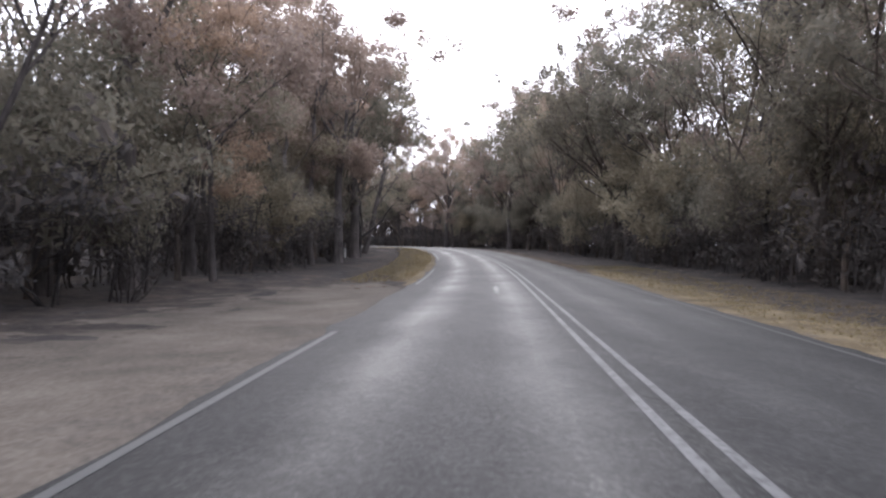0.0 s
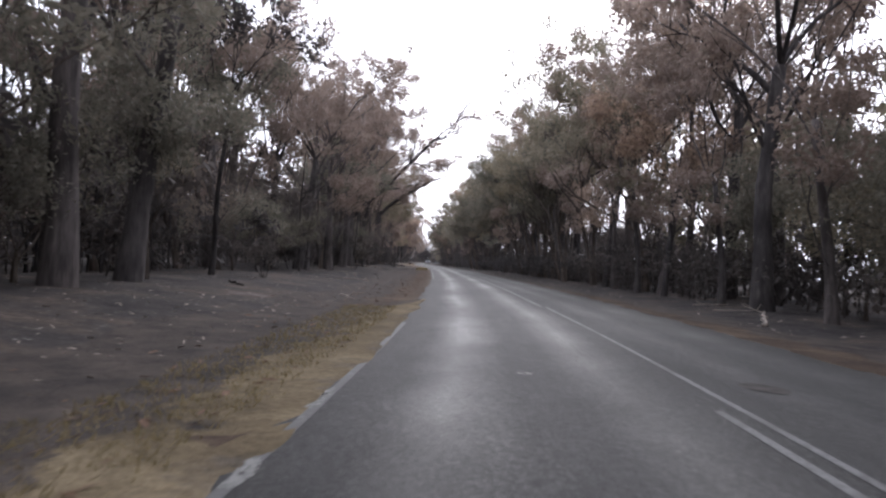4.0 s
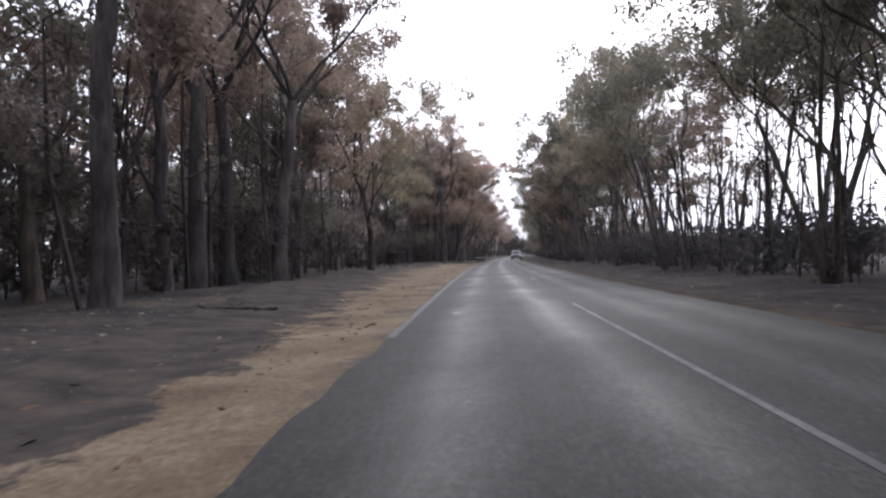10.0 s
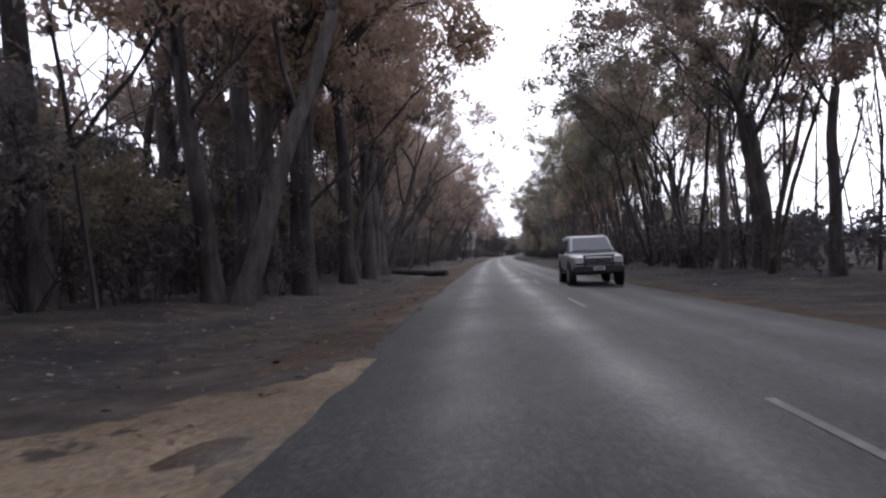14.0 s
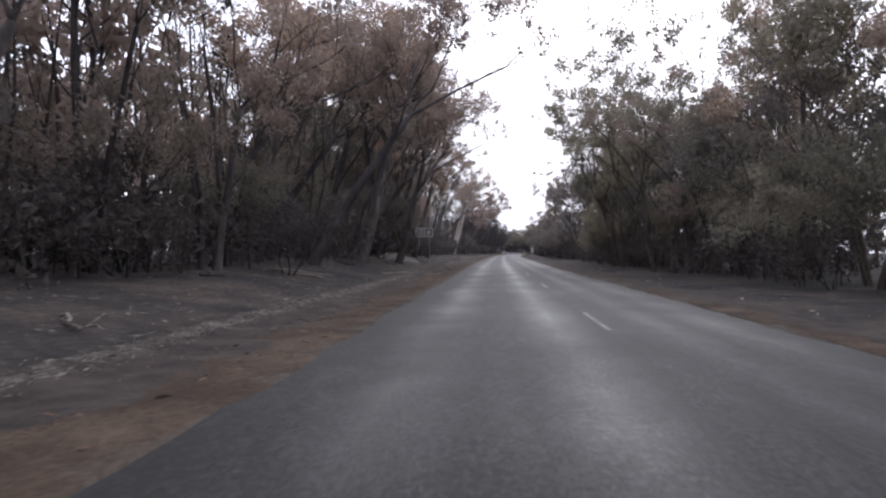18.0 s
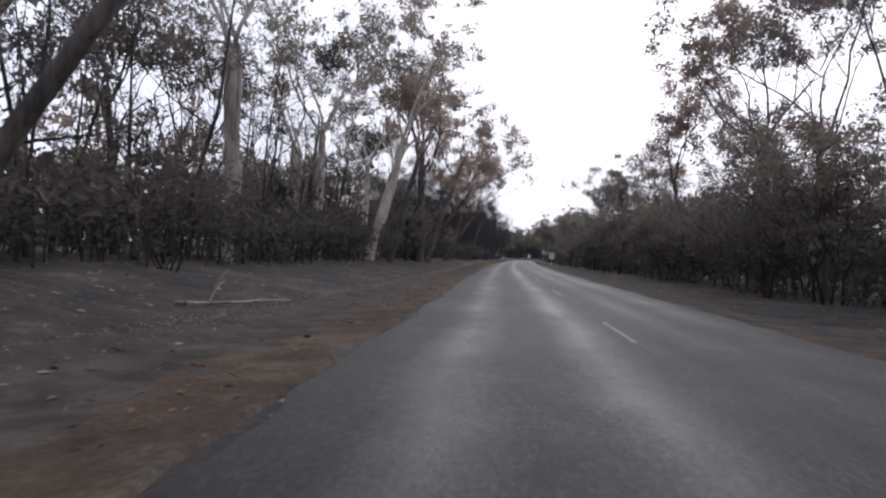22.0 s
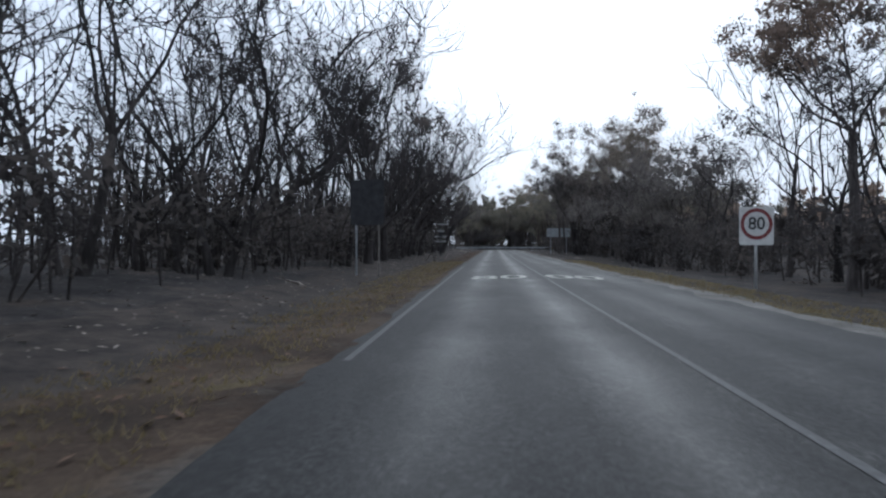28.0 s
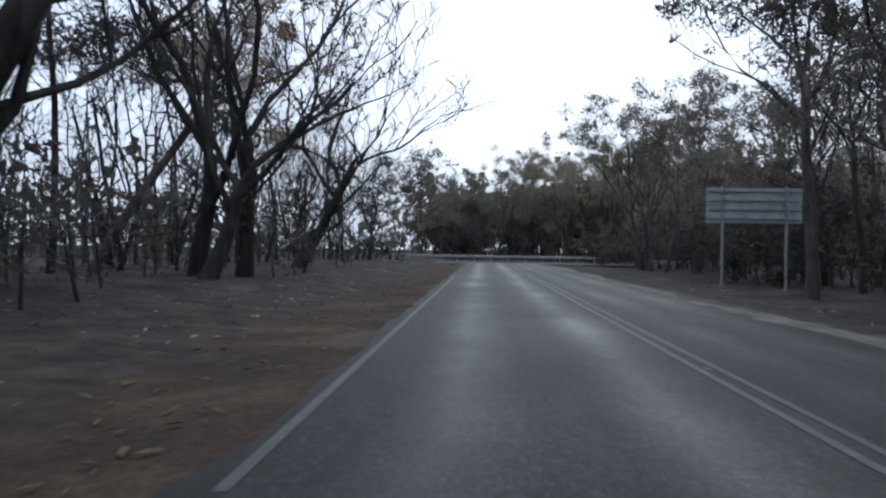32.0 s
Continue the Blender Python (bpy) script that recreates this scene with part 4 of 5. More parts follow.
# big gum whose long limb reaches out over the road
def overhanging_gum(s, d, seed=77, arm_leaves=12, arm_cloud=0.4):
    rng = random.Random(seed)
    root = tagged(new("overhanging_gum_tree"), "large dark gum tree with a long limb reaching over the road", "tree", "roadside trees")
    root.matrix_basis = Matrix.Translation(on_road(s, d, ground_height(s, d) - 0.1)) @ pose(0, 0, 0, 0, 0, heading(s))
    verts, faces, tips = [], [], []
    trunk = [Vector((0, 0, -0.2)), Vector((0.1, 0, 2.5)), Vector((0.3, 0.1, 5.5)), Vector((0.5, 0, 8.5)), Vector((0.3, 0.2, 12))]
    tube(verts, faces, trunk, [0.75, 0.55, 0.48, 0.42, 0.28], 11)
    arm = [trunk[2], Vector((2.2, -1, 7.2)), Vector((4.6, -3, 9.0)), Vector((7.2, -5, 11.6)), Vector((9.8, -7, 14.0)), Vector((12.0, -9, 15.6))]
    if arm_leaves > 20:
        arm = [trunk[3], Vector((2.0, -0.5, 10.0)), Vector((4.1, -1.6, 11.5)), Vector((6.4, -2.4, 12.8)), Vector((9.0, -4.0, 14.3)), Vector((11.4, -5.0, 14.9))]
    tube(verts, faces, arm, [0.3, 0.25, 0.21, 0.16, 0.1, 0.04], 8)
    for i in (2, 3, 3, 4, 4, 5, 5) if arm_leaves < 20 else (1, 1, 2, 2, 2, 3, 3, 3, 4, 4, 5):
        limb(rng, verts, faces, arm[i].copy(), Vector((rng.uniform(0.2, 1), rng.uniform(-1, 0.4), rng.uniform(-0.1, 0.9))), 2.8, 0.1, 2, tips, 0.18, 0.03, (0, 4, 3), 0.5)
    few = list(tips)
    for k in range(9):
        w = 0.7 * k
        limb(rng, verts, faces, trunk[3 if k % 2 else 4].copy(), Vector((math.cos(w), math.sin(w), 0.9)), 5.5, 0.17, 2, tips, 0.16, 0.05, (0, 3, 4), 0.4)
    mesh_ob("trunk", verts, faces, BARK_BLACK, root, smooth=True)
    triangles_ob("crown", np.concatenate([leaf_array(5, few, arm_leaves * 1.8, arm_cloud, 0.2), leaf_array(6, tips[len(few):], 150, 0.8, 0.22)]), LEAF_BROWN, root)


overhanging_gum(178, -13.8)
overhanging_gum(216.2, -13.0, 79, 50, 0.7)
overhanging_gum(378, -10.4, 83, 45, 0.6)


def leaning_pale_gum(s, d):
    """Pale leaning gum whose half-bare limb arches down over the road."""
    rng = random.Random(78)
    root = tagged(new("leaning_pale_gum"), "grey leaning gum tree with a bare limb arching over the road", "tree", "roadside trees")
    root.matrix_basis = Matrix.Translation(on_road(s, d, ground_height(s, d) - 0.1)) @ pose(0, 0, 0, 0, 0, heading(s))
    verts, faces, tips = [], [], []
    trunk = [Vector((0, 0, -0.2)), Vector((0.8, 0, 2.6)), Vector((1.9, 0.2, 5.6)), Vector((2.7, 0.4, 8.6)), Vector((3.6, 1.0, 12.0)), Vector((4.2, 1.2, 14.5))]
    tube(verts, faces, trunk, [0.55, 0.4, 0.36, 0.31, 0.24, 0.13], 11)
    low_arm = [trunk[2], Vector((3.4, -2, 7.0)), Vector((5.2, -4, 7.6)), Vector((7.0, -5, 7.2))]
    arm = [trunk[4], Vector((6.5, 3.0, 13.0)), Vector((8.8, 6.0, 12.3)), Vector((10.6, 9.0, 11.0)), Vector((12.2, 11.0, 9.6)), Vector((14.0, 13.0, 8.4))]
    branches_v, branches_f, twigs = [], [], []
    arm = [p + Vector((rng.gauss(0, 0.3), rng.gauss(0, 0.3), rng.gauss(0, 0.3))) for a, b in zip(arm, arm[1:]) for p in (a, a.lerp(b, 0.5))] + [arm[-1]]
    tube(branches_v, branches_f, arm, [0.16 - 0.014 * i for i in range(len(arm))], 6)
    tube(branches_v, branches_f, low_arm, [0.14, 0.1, 0.07, 0.03], 6)
    for path in (arm, low_arm):
        for i in range(1, len(path)):
            for _ in range(2):
                limb(rng, branches_v, branches_f, path[i].copy(), Vector((rng.uniform(0.1, 1), rng.uniform(-0.6, 1), rng.uniform(-0.3, 0.6))), 2.6, 0.035, 2, twigs, 0.17, 0.0, (0, 4, 3), 0.35)
    for k in range(8):
        w = 0.8 * k
        limb(rng, verts, faces, trunk[3 + k % 3].copy(), Vector((math.cos(w), math.sin(w), 0.8)), 4.8, 0.12, 2, tips, 0.16, 0.05, (0, 3, 4), 0.4)
    mesh_ob("trunk", verts, faces, BARK_GREY, root, smooth=True)
    mesh_ob("overhanging_limb", branches_v, branches_f, BARK_BROWN, root, "dark half-bare limb over the road")
    triangles_ob("crown", np.concatenate([leaf_array(15, tips, 130, 0.75, 0.2), leaf_array(16, twigs[::2], 14, 0.3, 0.16)]), LEAF_OLIVE, root)


leaning_pale_gum(90, -13.2)
# ---------------------------------------------------------------- cross road and crash barriers at the far end
def cross_road():
    verts, faces, uv = [], [], []
    for i, d in enumerate(np.linspace(-90, 90, 61)):
        for k, ds in enumerate((-3.5, 0.0, 3.5)):
            verts.append(on_road(FAR_END + 3.4 + ds, d, 0.01 - 0.012 * abs(ds) + 0.03))
            uv.append((k / 2, d / 10))
    for i in range(60):
        for k in range(2):
            faces.append((i * 3 + k, i * 3 + k + 1, (i + 1) * 3 + k + 1, (i + 1) * 3 + k))
    tagged(mesh_ob("cross_road", verts, faces, ASPHALT, uv=uv), "grey asphalt road crossing at the junction", "road", "", "structure")


cross_road()
YELLOW = mat_plain("yellow_marker", (0.55, 0.36, 0.04), 0.5)
RED = mat_plain("red_ring", (0.2, 0.045, 0.045), 0.5)
BLACK = mat_plain("black_lettering", (0.03, 0.03, 0.03), 0.6)
NEAR_BLACK = mat_plain("near_black_sign", (0.04, 0.04, 0.042), 0.8, 0, 0.2, (0.7, 1.4), 4)
GREYBACK = mat_plain("bare_aluminium", (0.42, 0.44, 0.45), 0.55, 0.0, 0.4, (0.75, 1.15), 3)
BROWNFACE = mat_plain("brown_sign_face", (0.12, 0.062, 0.045), 0.5)
PALEBOARD = mat_plain("pale_board", (0.46, 0.46, 0.45), 0.6, 0, 0.3, (0.7, 1.1), 5)
TIMBER = mat_plain("weathered_post", (0.2, 0.18, 0.16), 0.9)


def w_profile(length, z0=0.42):
    """The folded section of a crash barrier, drawn along x."""
    prof = [(-0.02, 0.0), (0.045, 0.035), (0.045, 0.095), (-0.02, 0.135), (-0.02, 0.175), (0.045, 0.215), (0.045, 0.275), (-0.02, 0.31)]
    bm = bmesh.new()
    rows = []
    for x in np.linspace(-length / 2, length / 2, max(2, int(length / 2) + 1)):
        rows.append([bm.verts.new((x, -y, z0 + z)) for y, z in prof] + [bm.verts.new((x, -y + 0.006, z0 + z)) for y, z in reversed(prof)])
    for a, b in zip(rows, rows[1:]):
        n = len(a)
        for k in range(n):
            bm.faces.new((a[k], a[(k + 1) % n], b[(k + 1) % n], b[k]))
    return bm


def crash_barrier(s, d0, d1, label):
    root = tagged(new("crash_barrier"), label, "crash barrier")
    mid = (d0 + d1) / 2
    root.matrix_basis = Matrix.Translation(on_road(s, mid, ground_height(s, mid))) @ pose(0, 0, 0, 0, 0, heading(s))
    part("rail", w_profile(d1 - d0), STEEL, root)
    x = -(d1 - d0) / 2 + 0.4
    while x < (d1 - d0) / 2:
        part("post", box((0.11, 0.15, 0.85), (x, 0.1, 0.3), 0.01), STEEL, root)
        x += 2.0
    for e in (-1, 1):
        part("end_terminal", rod((e * (d1 - d0) / 2, -0.02, 0.40), (e * (d1 - d0) / 2, -0.02, 0.76), 0.16, 14), STEEL, root)
        part("end_marker", box((0.34, 0.012, 0.34), (e * (d1 - d0) / 2, -0.19, 0.58), 0.004), YELLOW, root, "yellow reflective end marker")
    return root


crash_barrier(844.5, -13.5, 11.5, "galvanised steel crash barrier across the end of the road")
crash_barrier(826, 12.4, 19.5, "short galvanised steel crash barrier with a yellow end marker")


# ---------------------------------------------------------------- signs
def sign_root(name, s, d, label, turn=0.0, category="road sign"):
    root = tagged(new(name), label, category)
    root.matrix_basis = Matrix.Translation(on_road(s, d, ground_height(s, d))) @ pose(0, 0, 0, 0, 0, heading(s) + turn)
    return root


def ring(r0, r1, at, thick, sides=40):
    bm = bmesh.new()
    loops = [[bm.verts.new((at[0] + r * math.cos(2 * math.pi * k / sides), at[1] + y, at[2] + r * math.sin(2 * math.pi * k / sides))) for k in range(sides)]
             for r, y in ((r0, 0), (r1, 0), (r1, thick), (r0, thick))]
    for i in range(4):
        a, b = loops[i], loops[(i + 1) % 4]
        for k in range(sides):
            bm.faces.new((a[k], a[(k + 1) % sides], b[(k + 1) % sides], b[k]))
    return bm


def letters(body, size, depth, m, name, mat, parent=None, label="", wide=1.0):
    """Writing as a mesh, centred on its place."""
    cu = bpy.data.curves.new("writing", "FONT")
    cu.body, cu.size, cu.extrude, cu.align_x, cu.align_y = body, 1.0, depth, "CENTER", "CENTER"
    cu.offset = 0.012
    tmp = bpy.data.objects.new("writing", cu)
    me = bpy.data.meshes.new_from_object(tmp)
    bpy.data.objects.remove(tmp)
    bpy.data.curves.remove(cu)
    me.transform(m @ Matrix.Diagonal((size * wide, size, 1, 1)))
    me.materials.clear()
    me.materials.append(mat)
    ob = new(name, me)
    if parent is not None:
        ob.parent = parent
    return tagged(ob, label) if label else ob


def plate(w, h, t, at, r=0.06, seg=4):
    """An upright plate with rounded corners; its face looks towards -y."""
    pts = []
    for cx, cz, a0 in ((w / 2 - r, h / 2 - r, 0), (-w / 2 + r, h / 2 - r, 90), (-w / 2 + r, -h / 2 + r, 180), (w / 2 - r, -h / 2 + r, 270)):
        for k in range(seg + 1):
            a = radians(a0 + 90 * k / seg)
            pts.append((cx + r * math.cos(a), cz + r * math.sin(a)))
    bm = bmesh.new()
    front = [bm.verts.new((at[0] + x, at[1], at[2] + z)) for x, z in pts]
    rear = [bm.verts.new((at[0] + x, at[1] + t, at[2] + z)) for x, z in pts]
    bm.faces.new(front)
    bm.faces.new(list(reversed(rear)))
    for k in range(len(pts)):
        q = (k + 1) % len(pts)
        bm.faces.new((front[k], rear[k], rear[q], front[q]))
    bmesh.ops.recalc_face_normals(bm, faces=bm.faces)
    return bm


# speed sign on the right
sp = sign_root("speed_sign", 707.5, 7.4, "white speed limit sign reading 80 on a steel post in grass")
part("post", rod((0, 0.05, -0.3), (0, 0.05, 2.9), 0.05, 12), PALEBOARD, sp, smooth=True)
face = part("face_plate", plate(1.18, 1.34, 0.01, (0, 0, 2.2), 0.08), WHITE, sp)
part("red_ring", ring(0.43, 0.55, (0, -0.012, 2.27), 0.008), RED, face, "red ring round the number")
letters("80", 0.62, 0.004, Matrix.Translation((0, -0.012, 2.27)) @ pose(0, 0, 0, 90, 0, 0), "number", BLACK, face, "black digits 80", 0.95)
part("bracket", box((0.9, 0.03, 0.05), (0, 0.025, 2.6), 0.004), STEEL, sp)
part("bracket", box((0.9, 0.03, 0.05), (0, 0.025, 1.85), 0.004), STEEL, sp)

# dark sign on the left, its board almost black all over
bs = sign_root("burnt_road_sign", 709.6, -6.8, "dark road sign board on two thin posts")
for x in (-0.45, 0.45):
    part("post", rod((x, 0.06, -0.3), (x, 0.06, 3.75), 0.04, 10), TIMBER if x > 0 else STEEL, bs)
part("board", plate(1.33, 1.8, 0.012, (0, 0, 2.95), 0.1), NEAR_BLACK, bs, "near-black sign board")
for z in (2.3, 2.95, 3.6):
    part("stiffener", box((1.2, 0.04, 0.06), (0, 0.035, z), 0.004), GREYBACK, bs)

# tourist sign on the left
ts = sign_root("tourist_sign", 513.5, -8.6, "brown tourist sign with white border on two steel posts")
for x in (-0.52, 0.52):
    part("post", rod((x, 0.05, -0.3), (x, 0.05, 3.0), 0.04, 10), STEEL, ts)
board = part("board", plate(1.66, 0.86, 0.012, (0, 0, 2.66), 0.06), WHITE, ts, "white bordered sign board")
part("panel", plate(0.62, 0.66, 0.006, (0.42, -0.008, 2.66), 0.03), BROWNFACE, board, "brown panel")
part("panel", plate(0.72, 0.66, 0.006, (-0.36, -0.008, 2.66), 0.03), mat_plain("faded_sign_panel", (0.3, 0.27, 0.22), 0.6), board, "faded grey-brown panel")
part("shield", plate(0.34, 0.46, 0.006, (0.42, -0.016, 2.66), 0.15), WHITE, board, "white shield shape")
part("swirl", ring(0.12, 0.23, (-0.36, -0.016, 2.68), 0.006), WHITE, board, "white curled emblem")
part("swirl_dot", plate(0.16, 0.2, 0.006, (-0.3, -0.016, 2.56), 0.07), YELLOW, board)

# stacked finger boards on the left
fb = sign_root("finger_sign", 756.0, -7.4, "dark post with stacked pale finger boards")
part("post", rod((0, 0.05, -0.3), (0, 0.05, 3.6), 0.055, 10), NEAR_BLACK, fb)
for z, w, x in ((3.45, 1.15, 0.25), (2.72, 0.75, 0.0), (2.12, 1.25, 0.0), (1.62, 1.15, 0.0)):
    blade = part("finger_board", plate(w, 0.15, 0.012, (x, 0, z), 0.03), PALEBOARD, fb)
    part("writing_bar", box((w * 0.7, 0.004, 0.05), (x, -0.004, z)), BLACK, blade)
part("round_badge", rod((0, -0.012, 2.12), (0, -0.02, 2.12), 0.16, 20), NEAR_BLACK, fb)
part("dark_panel", plate(0.5, 0.42, 0.012, (0.05, 0.0, 2.42), 0.03), NEAR_BLACK, fb)

# back of a large direction sign on the right
db = sign_root("direction_sign", 790.5, 8.2, "large grey direction sign seen from the back, on steel posts")
for x in (-1.2, 1.2):
    part("post", rod((x, 0.0, -0.3), (x, 0.0, 4.0), 0.055, 12), STEEL, db)
part("panel", plate(3.6, 0.68, 0.014, (0, 0.06, 3.61), 0.05), GREYBACK, db)
part("panel", plate(3.6, 0.66, 0.014, (0, 0.06, 2.93), 0.05), GREYBACK, db)
for z in (2.75, 3.1, 3.45, 3.8):
    part("rail", box((3.4, 0.05, 0.05), (0, 0.02, z), 0.005), STEEL, db)

# guide posts
for s, d in ((47, -9.8), (93, -11.5)):
    gp = sign_root("guide_post", s, d, "slim white roadside guide post leaning a little", 0, "guide post")
    gp.rotation_euler.x += radians(RND.uniform(-5, 5))
    part("blade", box((0.1, 0.035, 1.15), (0, 0, 0.45), 0.008), WHITE, gp)
    part("reflector", box((0.05, 0.006, 0.12), (0, -0.021, 0.86), 0.002), RED, gp, "small red reflector")


# ---------------------------------------------------------------- painted numbers on the road
def road_number(body, s, d, length, width, turn, label):
    at = on_road(s, d, camber(d) + 0.006)
    lean = math.degrees(math.atan(0.03)) * (1 if d < 0 else -1)
    m = Matrix.Translation(at) @ pose(0, 0, 0, 0, 0, heading(s)) @ pose(0, 0, 0, 0, -lean, 0) @ pose(0, 0, 0, 0, 0, turn)
    ob = letters(body, 1.0, 0.0, Matrix.Identity(4), "road_number", PAINT_NUMBER, None, label)
    me = ob.data
    co = np.array([v.co for v in me.vertices])
    lo, hi = co.min(0), co.max(0)
    sc = Matrix.Diagonal((width / (hi[0] - lo[0]), length / (hi[1] - lo[1]), 1, 1)) @ Matrix.Translation((-(lo[0] + hi[0]) / 2, -(lo[1] + hi[1]) / 2, 0))
    me.transform(sc)
    ob.matrix_basis = m
    return tagged(ob, label, "road marking", "", "structure")


road_number("80", 708.22, -1.61, 2.75, 2.05, 0, "large worn white number 80 painted on the lane")
road_number("00", 708.05, 1.12, 2.75, 2.05, 180, "large worn white zeros painted upside down on the far lane")


# ---------------------------------------------------------------- car on the far lane
def car(s, d, turn):
    root = tagged(new("off_road_wagon"), "silver off-road wagon with a black bull bar on the far lane", "car")
    root.matrix_basis = Matrix.Translation(on_road(s, d, camber(d))) @ pose(0, 0, 0, 0, 0, heading(s) + turn)
    paint = mat_plain("silver_car_paint", (0.42, 0.43, 0.44), 0.32, 0.35, 0.5, (0.85, 1.05), 2)
    glass, gn, gl, gb = material("dark_car_glass", 0.06, 0, 0.6)
    gb.inputs["Base Color"].default_value = (0.03, 0.035, 0.04, 1)
    rubber = mat_plain("tyre_rubber", (0.03, 0.03, 0.03), 0.9)
    trim = mat_plain("black_car_trim", (0.035, 0.035, 0.037), 0.6)
    lamp = mat_plain("headlamp_lens", (0.5, 0.51, 0.53), 0.15, 0, 0.7, (0.9, 1.1), 20)

    def hull(rows):
        """Skin over cross sections; each is y, half width and height pairs from sill to top."""
        bm = bmesh.new()
        rings = [[bm.verts.new((x, y, z)) for x, z in prof] + [bm.verts.new((-x, y, z)) for x, z in reversed(prof)] for y, prof in rows]
        for a, c in zip(rings, rings[1:]):
            n = len(a)
            for k in range(n):
                bm.faces.new((a[k], a[(k + 1) % n], c[(k + 1) % n], c[k]))
        bm.faces.new(rings[0])
        bm.faces.new(list(reversed(rings[-1])))
        bmesh.ops.recalc_face_normals(bm, faces=bm.faces)
        return bm

    def pane(corners, thick):
        """A window sheet between four corners, thickened outwards."""
        bm = bmesh.new()
        p = [Vector(c) for c in corners]
        nrm = (p[1] - p[0]).cross(p[3] - p[0]).normalized() * thick
        a, c = [bm.verts.new(q) for q in p], [bm.verts.new(q + nrm) for q in p]
        bm.faces.new(a)
        bm.faces.new(list(reversed(c)))
        for k in range(4):
            bm.faces.new((a[k], c[k], c[(k + 1) % 4], a[(k + 1) % 4]))
        bmesh.ops.recalc_face_normals(bm, faces=bm.faces)
        return bm

    low = lambda w, top: [(w * 0.94, 0.5), (w, 0.6), (w, top - 0.2), (w * 0.98, top - 0.05), (w * 0.92, top)]
    part("body", hull([(-2.2, low(0.78, 0.98)), (-2.1, low(0.86, 1.02)), (-1.0, low(0.9, 1.1)), (-0.85, low(0.91, 1.13)), (1.9, low(0.91, 1.13)), (2.2, low(0.87, 1.1)), (2.28, low(0.8, 1.05))]), paint, root)
    cab = lambda w0, w1, z1: [(w0, 1.1), (w0 * 0.99, 1.2), (w1 * 1.03, z1 - 0.09), (w1, z1 - 0.03), (w1 * 0.9, z1)]
    part("cabin", hull([(-0.95, cab(0.8, 0.79, 1.16)), (-0.25, cab(0.83, 0.68, 1.72)), (0.4, cab(0.84, 0.7, 1.77)), (1.9, cab(0.84, 0.7, 1.75)), (2.2, cab(0.8, 0.74, 1.3))]), paint, root)
    part("windscreen", pane([(-0.7, -0.9, 1.2), (0.7, -0.9, 1.2), (0.6, -0.32, 1.66), (-0.6, -0.32, 1.66)], 0.03), glass, root)
    part("rear_window", pane([(0.66, 2.19, 1.3), (-0.66, 2.19, 1.3), (-0.58, 1.96, 1.66), (0.58, 1.96, 1.66)], 0.03), glass, root)
    for e in (-1, 1):
        for y0, y1 in ((-0.6, 0.32), (0.4, 1.18), (1.26, 1.86)):
            a = [(e * 0.825, y0, 1.2), (e * 0.825, y1, 1.2), (e * 0.735, y1, 1.6), (e * 0.735, y0 + (0.42 if y0 < 0 else 0.0), 1.6)]
            part("side_window", pane(a if e > 0 else list(reversed(a)), 0.02), glass, root)
        part("headlamp", box((0.3, 0.1, 0.19), (e * 0.62, -2.17, 0.83), 0.03), lamp, root)
        part("indicator", box((0.12, 0.1, 0.15), (e * 0.8, -2.12, 0.83), 0.03), YELLOW, root, "amber corner indicator")
        part("wing_mirror", box((0.2, 0.12, 0.2), (e * 1.02, -0.6, 1.2), 0.04), trim, root)
        part("door_handle", box((0.03, 0.16, 0.03), (e * 0.915, 0.15, 0.98), 0.008), trim, root)
        part("roof_rail", rod((e * 0.6, 0.0, 1.8), (e * 0.6, 1.75, 1.8), 0.022, 8), trim, root)
        part("side_step", box((0.14, 2.0, 0.06), (e * 0.88, 0.2, 0.42), 0.015), trim, root)
        for y in (-1.4, 1.35):
            part("wheel_arch", rod((e * 0.84, y, 0.42), (e * 0.925, y, 0.42), 0.47, 24), trim, root)
            wheel = part("wheel", rod((e * 0.7, y, 0.37), (e * 0.935, y, 0.37), 0.37, 26), rubber, root)
            part("rim", rod((e * 0.72, y, 0.37), (e * 0.945, y, 0.37), 0.21, 16), STEEL, wheel)
    part("grille", box((0.9, 0.06, 0.2), (0, -2.2, 0.83), 0.02), trim, root)
    for z in (0.78, 0.83, 0.88):
        part("grille_bar", box((0.86, 0.02, 0.015), (0, -2.235, z), 0.004), STEEL, root)
    part("bumper", box((1.7, 0.22, 0.24), (0, -2.26, 0.56), 0.05), trim, root)
    part("bumper", box((1.66, 0.18, 0.22), (0, 2.3, 0.58), 0.05), trim, root)
    for x in (-0.5, 0.5):
        part("bull_bar_upright", rod((x, -2.38, 0.5), (x * 0.92, -2.33, 1.04), 0.03, 10), trim, root)
    part("bull_bar_hoop", rod((-0.52, -2.34, 1.03), (0.52, -2.34, 1.03), 0.032, 10), trim, root)
    part("bull_bar_hoop", rod((-0.8, -2.34, 0.76), (0.8, -2.34, 0.76), 0.028, 10), trim, root)
    part("number_plate", box((0.38, 0.015, 0.11), (0, -2.38, 0.6), 0.005), WHITE, root)
    part("plate_bar", box((0.28, 0.006, 0.05), (0, -2.39, 0.6)), BLACK, root)
    part("underbody", box((1.4, 3.9, 0.16), (0, 0, 0.46), 0.04), trim, root)
    return root


car(373, 1.8, 0)


